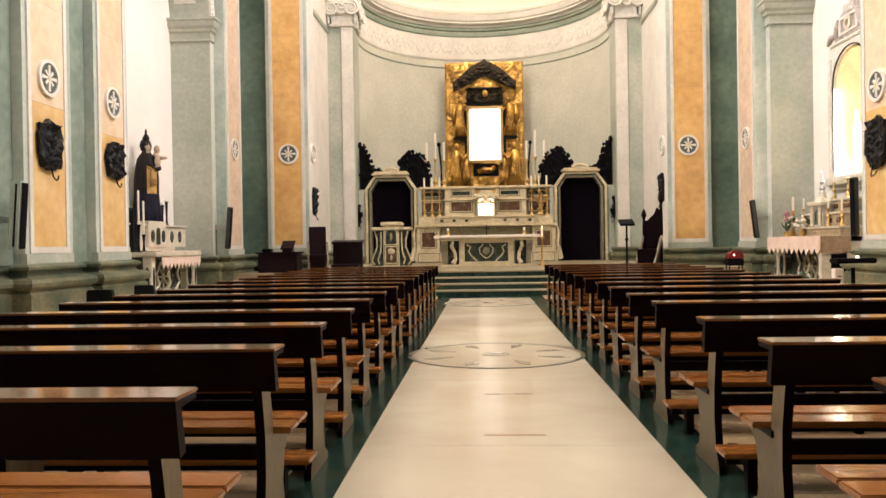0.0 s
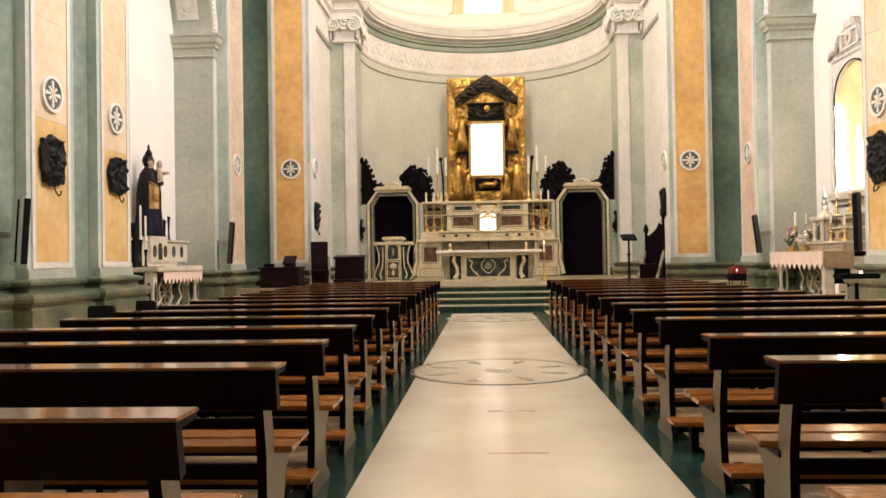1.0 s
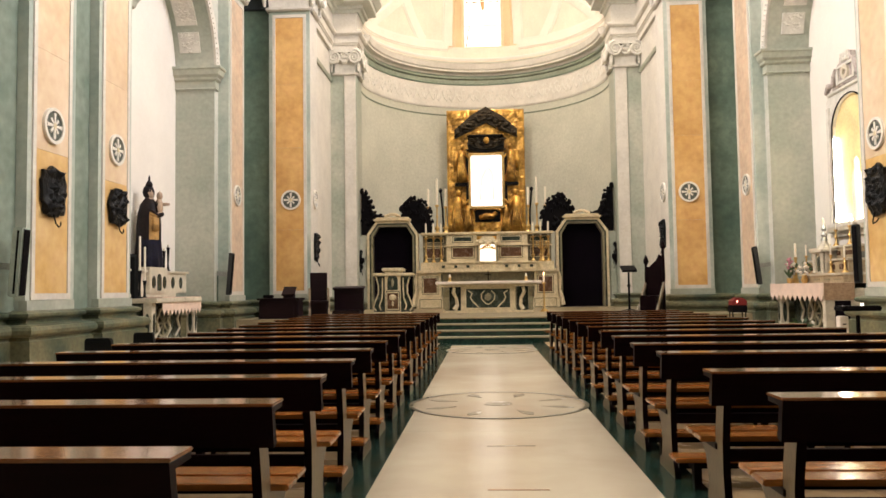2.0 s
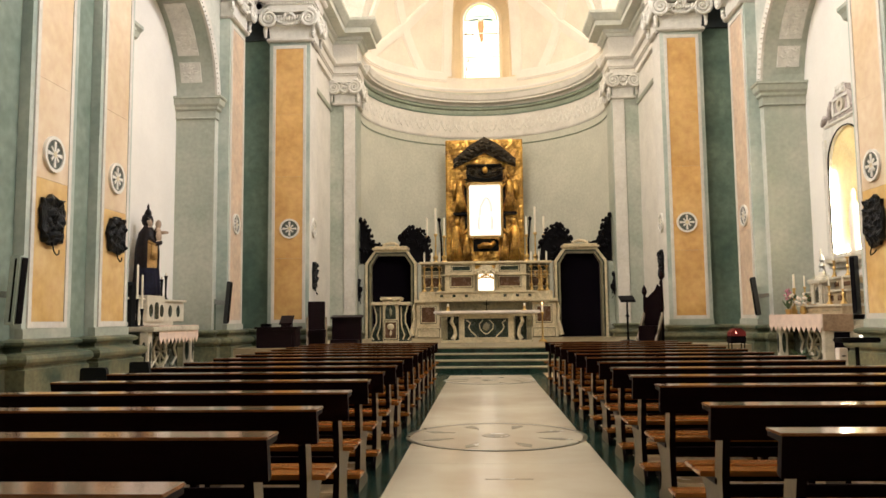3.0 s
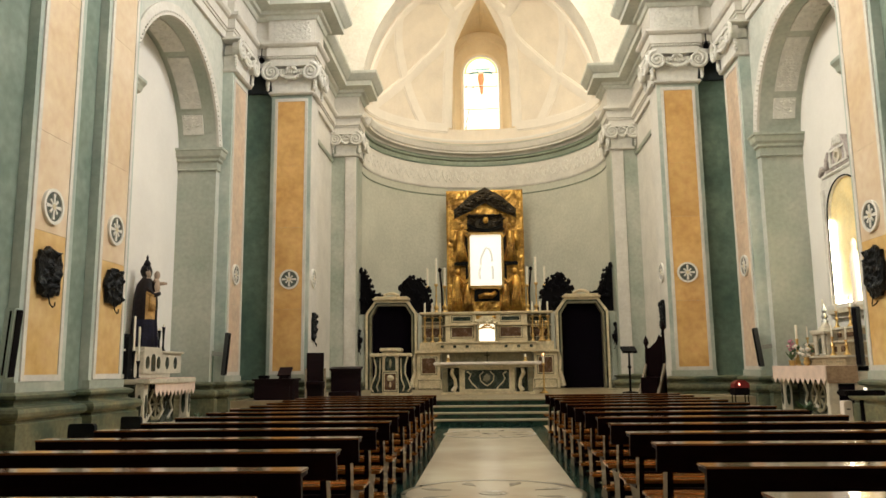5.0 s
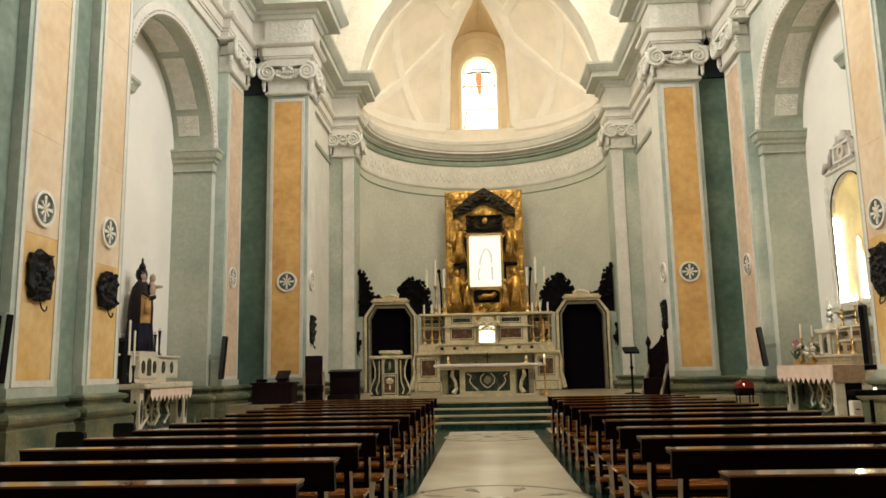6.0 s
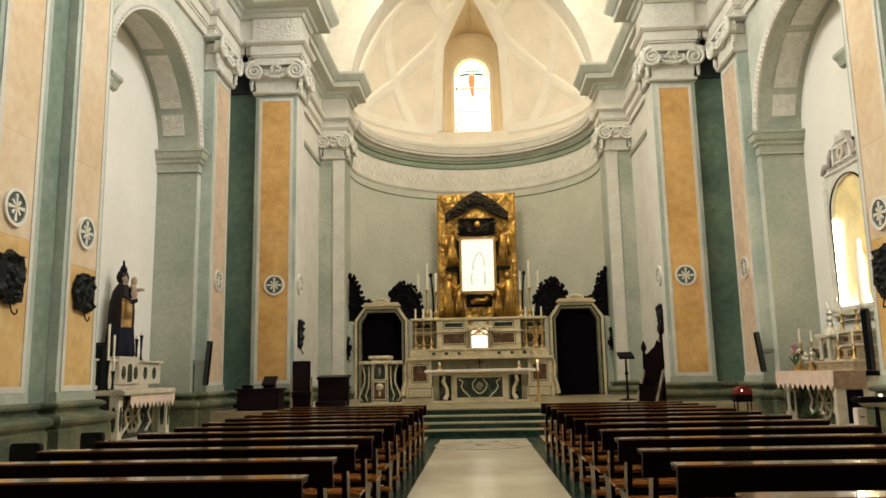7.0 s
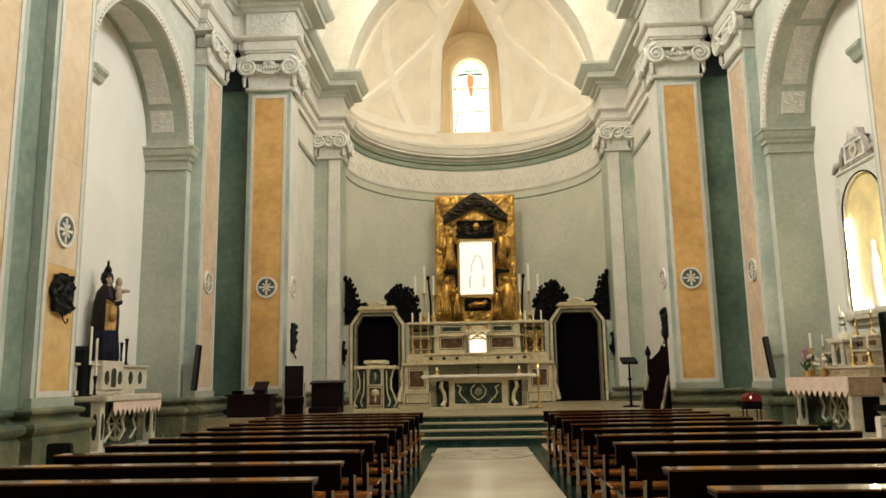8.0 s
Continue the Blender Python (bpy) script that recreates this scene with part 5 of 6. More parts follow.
for s in (-1, 1):
    part("scroll", tube(B(), [(-0.02 + s * x, 23.82, z) for x, z in ((0.62, 1.3), (0.5, 1.22), (0.56, 1.08), (0.48, 0.95), (0.36, 0.84), (0.3, 0.77))], 0.02, 6), WHITE_MARBLE, pn)
    part("scroll", tube(B(), [(-0.02 + s * x, 23.82, z) for x, z in ((0.1, 1.3), (0.22, 1.18), (0.2, 1.02), (0.08, 0.9), (0.0, 0.86))], 0.016, 6), WHITE_MARBLE, pn)
    part("support", prism(B(), [(23.9, DECK + 0.07), (24.6, DECK + 0.07), (24.6, 1.42), (23.72, 1.42), (23.72, 1.3), (23.86, 1.1), (23.86, 0.9)], "x", s * 1.25, s * 1.4), GREY_MARBLE, at)
    part("wing", box(B(), (s * 0.9, 23.98, DECK + 0.07), (s * 1.25, 24.5, 1.42)), DARK_MARBLE, at, "dark inlaid side")
    part("bracket", tube(B(), [(s * 1.08, 23.8, 1.4), (s * 1.12, 23.78, 1.25), (s * 1.02, 23.84, 1.05), (s * 1.0, 23.86, 0.85), (s * 1.08, 23.82, 0.7)], [0.05, 0.06, 0.05, 0.06, 0.08], 8), WHITE_MARBLE, at)
part("heart", blob(B(), (-0.02, 23.81, 1.1), (0.13, 0.03, 0.13), 4, 0.2, 1), GREY_MARBLE, pn)
for x in (-1.25, 1.22):
    c = thing("small_candle_holder", "small brass candle holder on the altar table", "candle holder", "altar table candles", pose(x, 24.4, 1.6))
    part("base", lathe(B(), [(0.09, 0), (0.05, 0.04), (0.03, 0.1), (0.06, 0.14)], 0, 0, 0, 10), BRASS, c)
    part("candle", lathe(B(), [(0.035, 0.12), (0.035, 0.22), (0.005, 0.24)], 0, 0, 0, 8), WAX, c)
cross = thing("altar_cross", "small dark standing altar cross", "cross", m=pose(0.0, 24.55, 1.6))
part("upright", box(B(), (-0.015, -0.015, 0), (0.015, 0.015, 0.34)), BRONZE, cross)
part("crossbar", box(B(), (-0.09, -0.015, 0.2), (0.09, 0.015, 0.23)), BRONZE, cross)
pl = thing("paschal_candle", "lit candle on a slim brass floor stand", "candle", m=pose(1.78, 24.3, DECK))
smooth(part("stand", lathe(B(), [(0.16, 0), (0.1, 0.05), (0.03, 0.12), (0.025, 0.85), (0.06, 0.9), (0.06, 0.94)], 0, 0, 0, 12), BRASS, pl))
part("candle", lathe(B(), [(0.035, 0.92), (0.035, 1.16), (0.006, 1.17)], 0, 0, 0, 10), WAX, pl)
part("flame", blob(B(), (0, 0, 1.22), (0.025, 0.025, 0.05), 1, 0.1, 1), glow("flame", (1.0, 0.5, 0.2), 6.0), pl)

am = thing("ambo", "white marble ambo with curved sides and dark inlays", "ambo", m=Matrix.Translation((-3.04, 0, 0)) @ Matrix.Diagonal((0.87, 1, 1, 1)) @ Matrix.Translation((3.07, 0, 0)))
AYF = 23.7
cx = -3.07
part("foot_slab", box(B(), (cx - 0.72, AYF, DECK), (cx + 0.72, AYF + 0.9, DECK + 0.06), 0.01), WHITE_MARBLE, am)
part("block", box(B(), (cx - 0.29, AYF + 0.04, DECK + 0.06), (cx + 0.29, AYF + 0.8, 1.95), 0.01), WHITE_MARBLE, am)
inlay(cx - 0.2, cx + 0.2, 0.76, 1.26, AYF + 0.04, RED_MARBLE, am)
nic = [(cx - 0.19, 1.36), (cx + 0.19, 1.36), (cx + 0.19, 1.66)] + arc(cx, 1.66, 0.19, 0, 180, 12)[1:-1] + [(cx - 0.19, 1.66)]
part("niche_panel", prism(B(), nic, "y", AYF + 0.02, AYF + 0.06), DARK_MARBLE, am, "dark arched panel")
part("urn", blob(B(), (cx, AYF + 0.03, 1.12), (0.14, 0.04, 0.1), 2, 0.2, 2), WHITE_MARBLE, am)
part("urn_foot", blob(B(), (cx, AYF + 0.03, 0.92), (0.05, 0.03, 0.1), 3, 0.2, 1), WHITE_MARBLE, am)
part("niche_boss", blob(B(), (cx, AYF + 0.02, 1.58), (0.06, 0.03, 0.15), 3, 0.3, 1), GREY_MARBLE, am)
part("shelf", box(B(), (cx - 0.72, AYF - 0.03, 1.8), (cx + 0.72, AYF + 0.85, 1.9), 0.02), WHITE_MARBLE, am)
part("top", box(B(), (cx - 0.38, AYF - 0.05, 1.95), (cx + 0.38, AYF + 0.85, 2.06), 0.025), WHITE_MARBLE, am)
for s in (-1, 1):
    wing = [(cx + s * x, z) for x, z in ((0.29, 1.8), (0.6, 1.8), (0.5, 1.5), (0.5, 1.25), (0.62, 1.0), (0.7, 0.8), (0.7, DECK + 0.06), (0.29, DECK + 0.06))]
    part("wing", prism(B(), wing, "y", AYF + 0.12, AYF + 0.7), DARK_MARBLE, am, "dark inlaid side wing")
    for pts in (((0.62, 1.8), (0.53, 1.5), (0.53, 1.25), (0.65, 1.0), (0.72, 0.82), (0.62, 0.7)), ((0.38, 1.75), (0.38, 1.4), (0.4, 1.1), (0.5, 0.86), (0.44, 0.72))):
        part("scroll", tube(B(), [(cx + s * x, AYF + 0.09, z) for x, z in pts], 0.027, 6), WHITE_MARBLE, am)

dk = thing("wooden_desk", "dark wooden desk with a sloped book rest before the pier", "desk", m=pose(-5.85, 20.55, 0))
part("body", box(B(), (-0.55, 0, 0), (0.55, 0.6, 1.12), 0.015), DESK_WOOD, dk)
part("top", box(B(), (-0.6, -0.05, 1.12), (0.6, 0.65, 1.18), 0.012), DESK_WOOD, dk)
part("front_panel", box(B(), (-0.45, -0.02, 0.15), (0.45, 0.0, 1.0), 0.01), DESK_WOOD, dk)
bk = thing("book_rest", "small dark tilted book rest with an open book", "book rest", m=pose(-5.62, 20.85, 1.18) @ Matrix.Scale(0.75, 4))
part("stand", prism(B(), [(-0.2, 0), (0.2, 0), (0.2, 0.34), (-0.2, 0.06)], "x", -0.18, 0.18), DESK_WOOD, bk)
part("book", prism(B(), [(-0.22, 0.08), (0.2, 0.37), (0.18, 0.42), (-0.24, 0.13)], "x", -0.24, 0.24), DESK_WOOD, bk, "dark open book")
ob = thing("small_box", "small dark box on the desk", "box", m=pose(-6.2, 20.8, 1.18))
part("case", box(B(), (-0.14, -0.1, 0), (0.14, 0.1, 0.09), 0.02), BLACK, ob)
pd = thing("prie_dieu", "dark wooden kneeling desk with a solid front", "kneeling desk", m=pose(-4.3, 22.6, DECK))
part("front", box(B(), (-0.45, 0.3, 0), (0.45, 0.5, 0.82), 0.015), DESK_WOOD, pd)
part("top", prism(B(), [(0.22, 0.78), (0.6, 0.84), (0.6, 0.9), (0.22, 0.84)], "x", -0.48, 0.48), DESK_WOOD, pd)
part("kneeler", box(B(), (-0.42, -0.2, 0), (0.42, 0.3, 0.16), 0.02), DESK_WOOD, pd)
ch = thing("choir_chair", "dark wooden choir chair with a high straight back", "chair", m=pose(-4.9, 21.45, DECK, 0, 0, 14))
part("backrest", box(B(), (-0.25, 0.35, 0.0), (0.25, 0.42, 1.3), 0.015), DESK_WOOD, ch)
part("seat", box(B(), (-0.26, -0.15, 0.4), (0.26, 0.36, 0.48), 0.015), DESK_WOOD, ch)
for s in (-1, 1):
    part("arm", prism(B(), [(-0.35, 0.0), (-0.25, 0.0), (0.36, 0.72), (0.36, 0.85)], "x", s * 0.24, s * 0.3), WOOD_LEG, ch, "paler sloping arm")
    part("leg", box(B(), (s * 0.2, -0.12, 0), (s * 0.26, -0.06, 0.4)), DESK_WOOD, ch)

ls = thing("lectern", "slim black metal lectern with a sloped top", "lectern", m=pose(4.35, 23.6, DECK))
part("base", lathe(B(), [(0.25, 0), (0.25, 0.03), (0.05, 0.06), (0.03, 0.1)], 0, 0, 0, 16), BLACK, ls)
part("pole", lathe(B(), [(0.035, 0.05), (0.03, 1.2)], 0, 0, 0, 10), BLACK, ls)
part("collar", lathe(B(), [(0.06, 0.75), (0.06, 0.82)], 0, 0, 0, 10), BLACK, ls)
part("top", prism(B(), [(-0.2, 1.2), (0.24, 1.36), (0.22, 1.42), (-0.22, 1.26)], "x", -0.22, 0.22), BLACK, ls)
th = thing("carved_throne", "dark carved wooden throne with tall pointed back posts", "throne", m=pose(4.62, 21.6, DECK, 0, 0, -35) @ Matrix.Diagonal((0.72, 0.85, 1.0, 1)))
part("seat", box(B(), (-0.35, -0.35, 0.0), (0.35, 0.3, 0.5), 0.03), WOOD_DARK, th)
part("backrest", prism(B(), [(-0.36, 0.45), (0.36, 0.45), (0.36, 1.72), (0.3, 1.6), (0.2, 1.68), (0.08, 1.5), (-0.05, 1.42), (-0.2, 1.32), (-0.36, 1.3)], "y", 0.24, 0.3), WOOD_DARK, th)
for s, hgt in ((-1, 1.62), (1, 2.05)):
    part("post", lathe(B(), [(0.06, 0), (0.06, 0.6), (0.045, 0.8), (0.07, 1.0), (0.05, hgt - 0.25), (0.11, hgt - 0.16), (0.08, hgt - 0.06), (0.01, hgt + 0.05)], s * 0.36, 0.28, 0, 10), WOOD_DARK, th)
    part("arm", prism(B(), [(-0.5, 0.0), (-0.38, 0.0), (0.25, 0.75), (0.25, 0.9)], "x", s * 0.34, s * 0.42), WOOD_LEG, th, "paler sloping arm")

vr = thing("votive_rack", "black votive candle rack with a lit red cover", "votive stand", m=pose(6.22, 19.2, 0) @ Matrix.Diagonal((0.56, 0.7, 1.12, 1)))
for a, b in ((-0.28, -0.15), (0.28, -0.15), (-0.28, 0.2), (0.28, 0.2)):
    part("leg", box(B(), (a - 0.02, b - 0.02, 0), (a + 0.02, b + 0.02, 0.72)), BLACK, vr)
part("tray", box(B(), (-0.34, -0.22, 0.6), (0.34, 0.26, 0.76), 0.02), BLACK, vr)
part("red_cover", prism(B(), [(-0.32, 0.76), (0.36, 0.76), (0.33, 0.86), (0.15, 0.93), (-0.12, 0.93), (-0.3, 0.85)], "y", -0.2, 0.22), glow("red_votive", (0.12, 0.004, 0.004), 0.05), vr, "translucent red cover")
part("flame", blob(B(), (-0.1, -0.22, 0.84), (0.03, 0.02, 0.03), 2, 0.1, 1), glow("votive_flame", (1.0, 0.4, 0.3), 6.0), vr)
vb = thing("votive_table", "black metal votive table with a small lit candle", "votive stand", m=pose(5.95, 12.4, 0) @ Matrix.Diagonal((0.75, 0.8, 1.04, 1)))
part("pole", lathe(B(), [(0.2, 0), (0.05, 0.05), (0.04, 0.8)], 0, 0, 0, 12), BLACK, vb)
part("tray", box(B(), (-0.42, -0.2, 0.87), (0.42, 0.2, 0.95), 0.02), BLACK, vb)
part("candle", lathe(B(), [(0.035, 0.95), (0.035, 0.985), (0.005, 0.99)], 0.1, 0, 0, 10), glow("votive_light", (1.0, 0.9, 0.75), 1.5), vb, "small lit candle")
bx = thing("offering_box", "cream painted offering box beside the votive table", "box", m=pose(5.86, 12.75, 0) @ Matrix.Diagonal((0.6, 0.7, 0.95, 1)))
part("case", box(B(), (-0.12, -0.1, 0), (0.12, 0.12, 0.85), 0.015), LINEN, bx)
part("slot", box(B(), (-0.05, -0.105, 0.7), (0.05, -0.095, 0.72)), BLACK, bx)


def round_chair(m):
    t = thing("black_chair", "black chair with a rounded backrest beside the pews", "chair", "black side chairs", m)
    top = [(-0.24, 0.0), (0.25, 0.0), (0.23, 0.2)] + arc(0.16, 0.27, 0.06, 20, 90, 4)[1:] + arc(-0.2, 0.29, 0.04, 90, 180, 4)
    part("backrest", prism(B(), [(x, z + 0.5) for x, z in top], "y", -0.04, 0.03), SPEAKER, t)
    part("seat", box(B(), (-0.26, 0.0, 0.42), (0.26, 0.45, 0.5), 0.03), SPEAKER, t)
    for x in (-0.22, 0.22):
        for y in (0.0, 0.4):
            part("leg", box(B(), (x - 0.02, y - 0.02, 0), (x + 0.02, y + 0.02, 0.43)), BLACK, t)
    return t


rc = round_chair(pose(-3.94, 6.9, 0, 0, 0, 6) @ Matrix.Diagonal((0.56, 1, 1.11, 1)))
copy_thing(rc, pose(-4.57, 9.3, 0, 0, 0, 3) @ Matrix.Diagonal((1.0, 1, 0.92, 1)))
copy_thing(rc, pose(-4.35, 5.2, 0, 0, 0, -8))


# ---- side altars ----
def lace_cloth(parent, x_front, s, y0, y1, z, material):
    """A cloth over an altar's front with a pointed hem. s: the side of the nave."""
    bm = B()
    n = 11
    out = [(y0, z + 0.01)]
    for i in range(n):
        a = y0 + (y1 - y0) * i / n
        b = y0 + (y1 - y0) * (i + 0.5) / n
        out += [(a, z - 0.26), (b, z - 0.4)]
    out += [(y1, z - 0.26), (y1, z + 0.01)]
    prism(bm, out, "x", x_front, x_front + s * 0.012)
    part("cloth_drop", bm, material, parent, "cloth hem with lace points")
    part("cloth_top", box(B(), (x_front - s * 0.004, y0 - 0.02, z), (x_front + s * 1.1, y1 + 0.02, z + 0.016), 0.006), material, parent)


def side_altar(s, label, y0, y1):
    t = thing("side_altar", label, "altar", "side altars")
    part("step", box(B(), (s * 6.98, y0 - 0.3, 0.0), (s * 8.6, y1 + 0.3, 0.2), 0.015), SIDE_MARBLE, t)
    part("core", box(B(), (s * 7.75, y0 + 0.25, 0.2), (s * 8.6, y1 - 0.25, 1.14)), DARK_MARBLE, t, "dark inlaid altar front")
    part("slab", box(B(), (s * 7.3, y0, 1.14), (s * 8.6, y1, 1.25), 0.02), SIDE_MARBLE, t)
    for y in (y0 + 0.12, y1 - 0.12):
        for x in (7.52, 8.3):
            part("pillar", box(B(), (s * (x - 0.1), y - 0.1, 0.2), (s * (x + 0.1), y + 0.1, 1.14), 0.012), SIDE_MARBLE, t)
            ov = [(s * x + u, z) for u, z in arc(0, 0.66, 0.05, 0, 360, 14, 0.26)[:-1]]
            part("oval", prism(B(), ov, "y", y - 0.112, y - 0.09), DARK_MARBLE, t)
            ov2 = [(y + u, z) for u, z in arc(0, 0.66, 0.05, 0, 360, 14, 0.26)[:-1]]
            part("oval", prism(B(), ov2, "x", s * (x - 0.112), s * (x - 0.09)), DARK_MARBLE, t)
    wheel = ringed(B(), arc((y0 + y1) / 2, 0.66, 0.4, 0, 360, 28, 0.36)[:-1], arc((y0 + y1) / 2, 0.66, 0.33, 0, 360, 28, 0.3)[:-1], "x", s * 7.71, s * 7.76)
    part("front_ring", wheel, GREY_MARBLE, t)
    for a in range(0, 180, 45):
        c, q = math.cos(radians(a)), math.sin(radians(a))
        part("front_spoke", tube(B(), [(s * 7.73, (y0 + y1) / 2 + 0.35 * c, 0.66 + 0.31 * q), (s * 7.73, (y0 + y1) / 2 - 0.35 * c, 0.66 - 0.31 * q)], 0.025, 6), GREY_MARBLE, t)
    for k in range(4):
        yy = y0 + 0.5 + 0.55 * k + (0.1 if k > 1 else 0)
        part("front_scroll", tube(B(), [(s * 7.74, yy - 0.16, 0.3), (s * 7.72, yy + 0.05, 0.5), (s * 7.72, yy - 0.1, 0.72), (s * 7.72, yy + 0.12, 1.0)], 0.03, 6), SIDE_MARBLE, t)
    return t, y0, y1


west, y0, y1 = side_altar(-1, "white marble side altar with a short rose lace cloth", 15.95, 18.65)
lace_cloth(west, -7.34, -1, 16.35, 18.7, 1.25, PINK_LINEN)
part("gradine", box(B(), (-7.95, 15.96, 1.27), (-8.6, 18.6, 1.36), 0.01), SIDE_MARBLE, west)
pred = thing("predella", "white marble altar box with small dark oval inlays", "predella")
part("case", box(B(), (-8.0, 15.98, 1.36), (-8.6, 19.4, 1.86), 0.012), SIDE_MARBLE, pred)
part("centre", box(B(), (-7.9, 16.95, 1.36), (-8.6, 17.95, 1.98), 0.015), SIDE_MARBLE, pred)
part("cornice", box(B(), (-7.94, 15.94, 1.86), (-8.6, 19.45, 1.91), 0.012), SIDE_MARBLE, pred)
for y, x in ((16.35, -8.0), (19.0, -8.0), (18.5, -8.0), (17.15, -7.9), (17.75, -7.9)):
    part("oval", prism(B(), arc(y, 1.62, 0.1, 0, 360, 16, 0.15)[:-1], "x", x + 0.012, x - 0.02), DARK_MARBLE, pred)
part("small_door", prism(B(), [(17.35, 1.42), (17.56, 1.42), (17.56, 1.72)] + arc(17.455, 1.72, 0.105, 0, 180, 8)[1:-1] + [(17.35, 1.72)], "x", -7.885, -7.92), DARK_MARBLE, pred)
part("end_oval", prism(B(), [(-8.3 + u, z) for u, z in arc(0, 1.62, 0.1, 0, 360, 16, 0.15)[:-1]], "y", 15.968, 16.0), DARK_MARBLE, pred)

sx, sy, sz = -8.22, 17.6, 1.98
body = lathe(B(), [(0.42, 0), (0.46, 0.06), (0.44, 0.3), (0.40, 0.7), (0.40, 1.1), (0.37, 1.35), (0.3, 1.6), (0.17, 1.74), (0.12, 1.8)], 0, 0, 0, 40)
for v in body.verts:
    a = math.atan2(v.co.y, v.co.x)
    k = 1 + 0.07 * math.sin(9 * a + 2 * v.co.z) * (1 - v.co.z / 2.2)
    v.co.x, v.co.y = v.co.x * k * 0.9, v.co.y * k
blob(body, (0.02, 0, 1.9), (0.15, 0.14, 0.19), 1, 0.1, 2)
blob(body, (-0.04, 0, 1.93), (0.2, 0.2, 0.2), 2, 0.15, 2)
lathe(body, [(0.1, 2.06), (0.12, 2.13), (0.07, 2.2), (0.03, 2.24), (0.045, 2.28), (0.01, 2.36)], 0, 0, 0, 14)
blob(body, (0.26, 0.2, 1.52), (0.13, 0.14, 0.26), 3, 0.2, 2)
blob(body, (0.28, 0.22, 1.82), (0.1, 0.1, 0.12), 4, 0.1, 2)
tube(body, [(0.25, -0.1, 1.4), (0.4, 0.05, 1.3), (0.38, 0.28, 1.36)], [0.1, 0.08, 0.06], 8)
tube(body, [(0.3, 0.25, 1.6), (0.38, 0.42, 1.62), (0.4, 0.52, 1.62)], [0.05, 0.04, 0.03], 8)
prism(body, [(-0.1, 0.92), (0.12, 0.92), (0.1, 1.28), (-0.08, 1.28)], "x", 0.36, 0.44)
turn = Matrix.Rotation(radians(-38), 4, "Z")
ROBE = surface("dark_painted_robe", (0.012, 0.007, 0.006), 0.5, 0.5, 4.0, 20, 0.2, second=(0.004, 0.004, 0.006), spec=0.15)
bmesh.ops.transform(body, matrix=Matrix.Translation((sx, sy, sz)) @ turn @ Matrix.Diagonal((0.78, 0.7, 0.95, 1)), verts=body.verts)
statue = smooth(part("statue", body, ROBE))
OCHRE_CLOTH = surface("ochre_cloth", (0.42, 0.24, 0.07), 0.6, 0.3, 6, 30, 0.1)
PALE_PAINT = surface("pale_painted_wood", (0.40, 0.29, 0.2), 0.5, 0.2, 6, 30, 0.1)
NAVY = surface("navy_painted_cloth", (0.006, 0.006, 0.018), 0.5, 0.4, 5, 20, 0.2, spec=0.2)
for m in (OCHRE_CLOTH, PALE_PAINT, NAVY):
    statue.data.materials.append(m)
back_turn = (Matrix.Translation((sx, sy, sz)) @ turn).inverted()
for p in statue.data.polygons:
    c = back_turn @ p.center
    if c.x > 0.22 and 0.74 < c.z < 1.26 and -0.12 < c.y < 0.11:
        p.material_index = 1
    elif c.x > 0.11 and c.y > 0.08 and c.z > 1.3 or c.x > 0.09 and 1.68 < c.z < 1.85 and abs(c.y) < 0.07:
        p.material_index = 2
    elif c.x > 0.1 and c.z < 0.74:
        p.material_index = 3
tagged(statue, "dark robed crowned statue standing on the side altar", "statue")
for y, h in ((16.2, 0.62), (16.45, 0.4), (18.2, 0.5), (18.45, 0.6)):
    c = thing("side_candlestick", "slim dark metal candlestick on the side altar", "candlestick", "side altar candlesticks", pose(-8.1 if y > 17 else -7.8, y, 1.91 if y > 17 else 1.25))
    part("stick", lathe(B(), [(0.08, 0), (0.03, 0.05), (0.02, 0.2), (0.035, h - 0.06), (0.05, h)], 0, 0, 0, 10), BRONZE, c)
    part("candle", lathe(B(), [(0.025, h), (0.025, h + (0.75 if y < 17 else 0.06)), (0.004, h + (0.77 if y < 17 else 0.07))], 0, 0, 0, 8), WAX, c)
ban = thing("dark_banner", "dark folded cloth standing beside the side altar", "banner", m=pose(-8.1, 16.2, 1.25))
part("cloth", prism(B(), [(-0.1, 0.0), (0.12, 0.0), (0.1, 0.9), (0.0, 1.0), (-0.08, 0.92)], "x", -0.2, 0.22), SPEAKER, ban)


def plant(m, seed, n=26, size=0.16, colour=None):
    t = thing("potted_plant", "small green leafy plant in a dark pot", "plant", "altar plants", m)
    part("pot", lathe(B(), [(0.08, 0), (0.12, 0.16), (0.13, 0.18), (0.1, 0.18)], 0, 0, 0, 12), BLACK, t)
    rnd = random.Random(seed)
    lv = B()
    for k in range(n):
        a, up, L = rnd.uniform(0, 6.28), rnd.uniform(0.2, 1.2), rnd.uniform(0.6, 1.2) * size
        d = Vector((math.cos(a) * math.cos(up), math.sin(a) * math.cos(up), math.sin(up)))
        sd = Vector((-math.sin(a), math.cos(a), 0)) * L * 0.16
        b = Vector((0, 0, 0.17))
        q = [b, b + d * L * 0.8 + sd, b + d * L * 1.7 - Vector((0, 0, L * 0.3)), b + d * L * 0.8 - sd]
        vs = [lv.verts.new(p) for p in q]
        lv.faces.new(vs)
    tagged(part("leaves", lv, LEAF, t), kind="stuff")
    return t


LEAF = surface("leaf_green", (0.05, 0.10, 0.035), 0.5, 0.35, 8, 30, 0.1)
plant(pose(-7.05, 18.2, 0.0), 4, 34, 0.2)
plant(pose(7.1, 17.5, 0.2), 8, 40, 0.2)

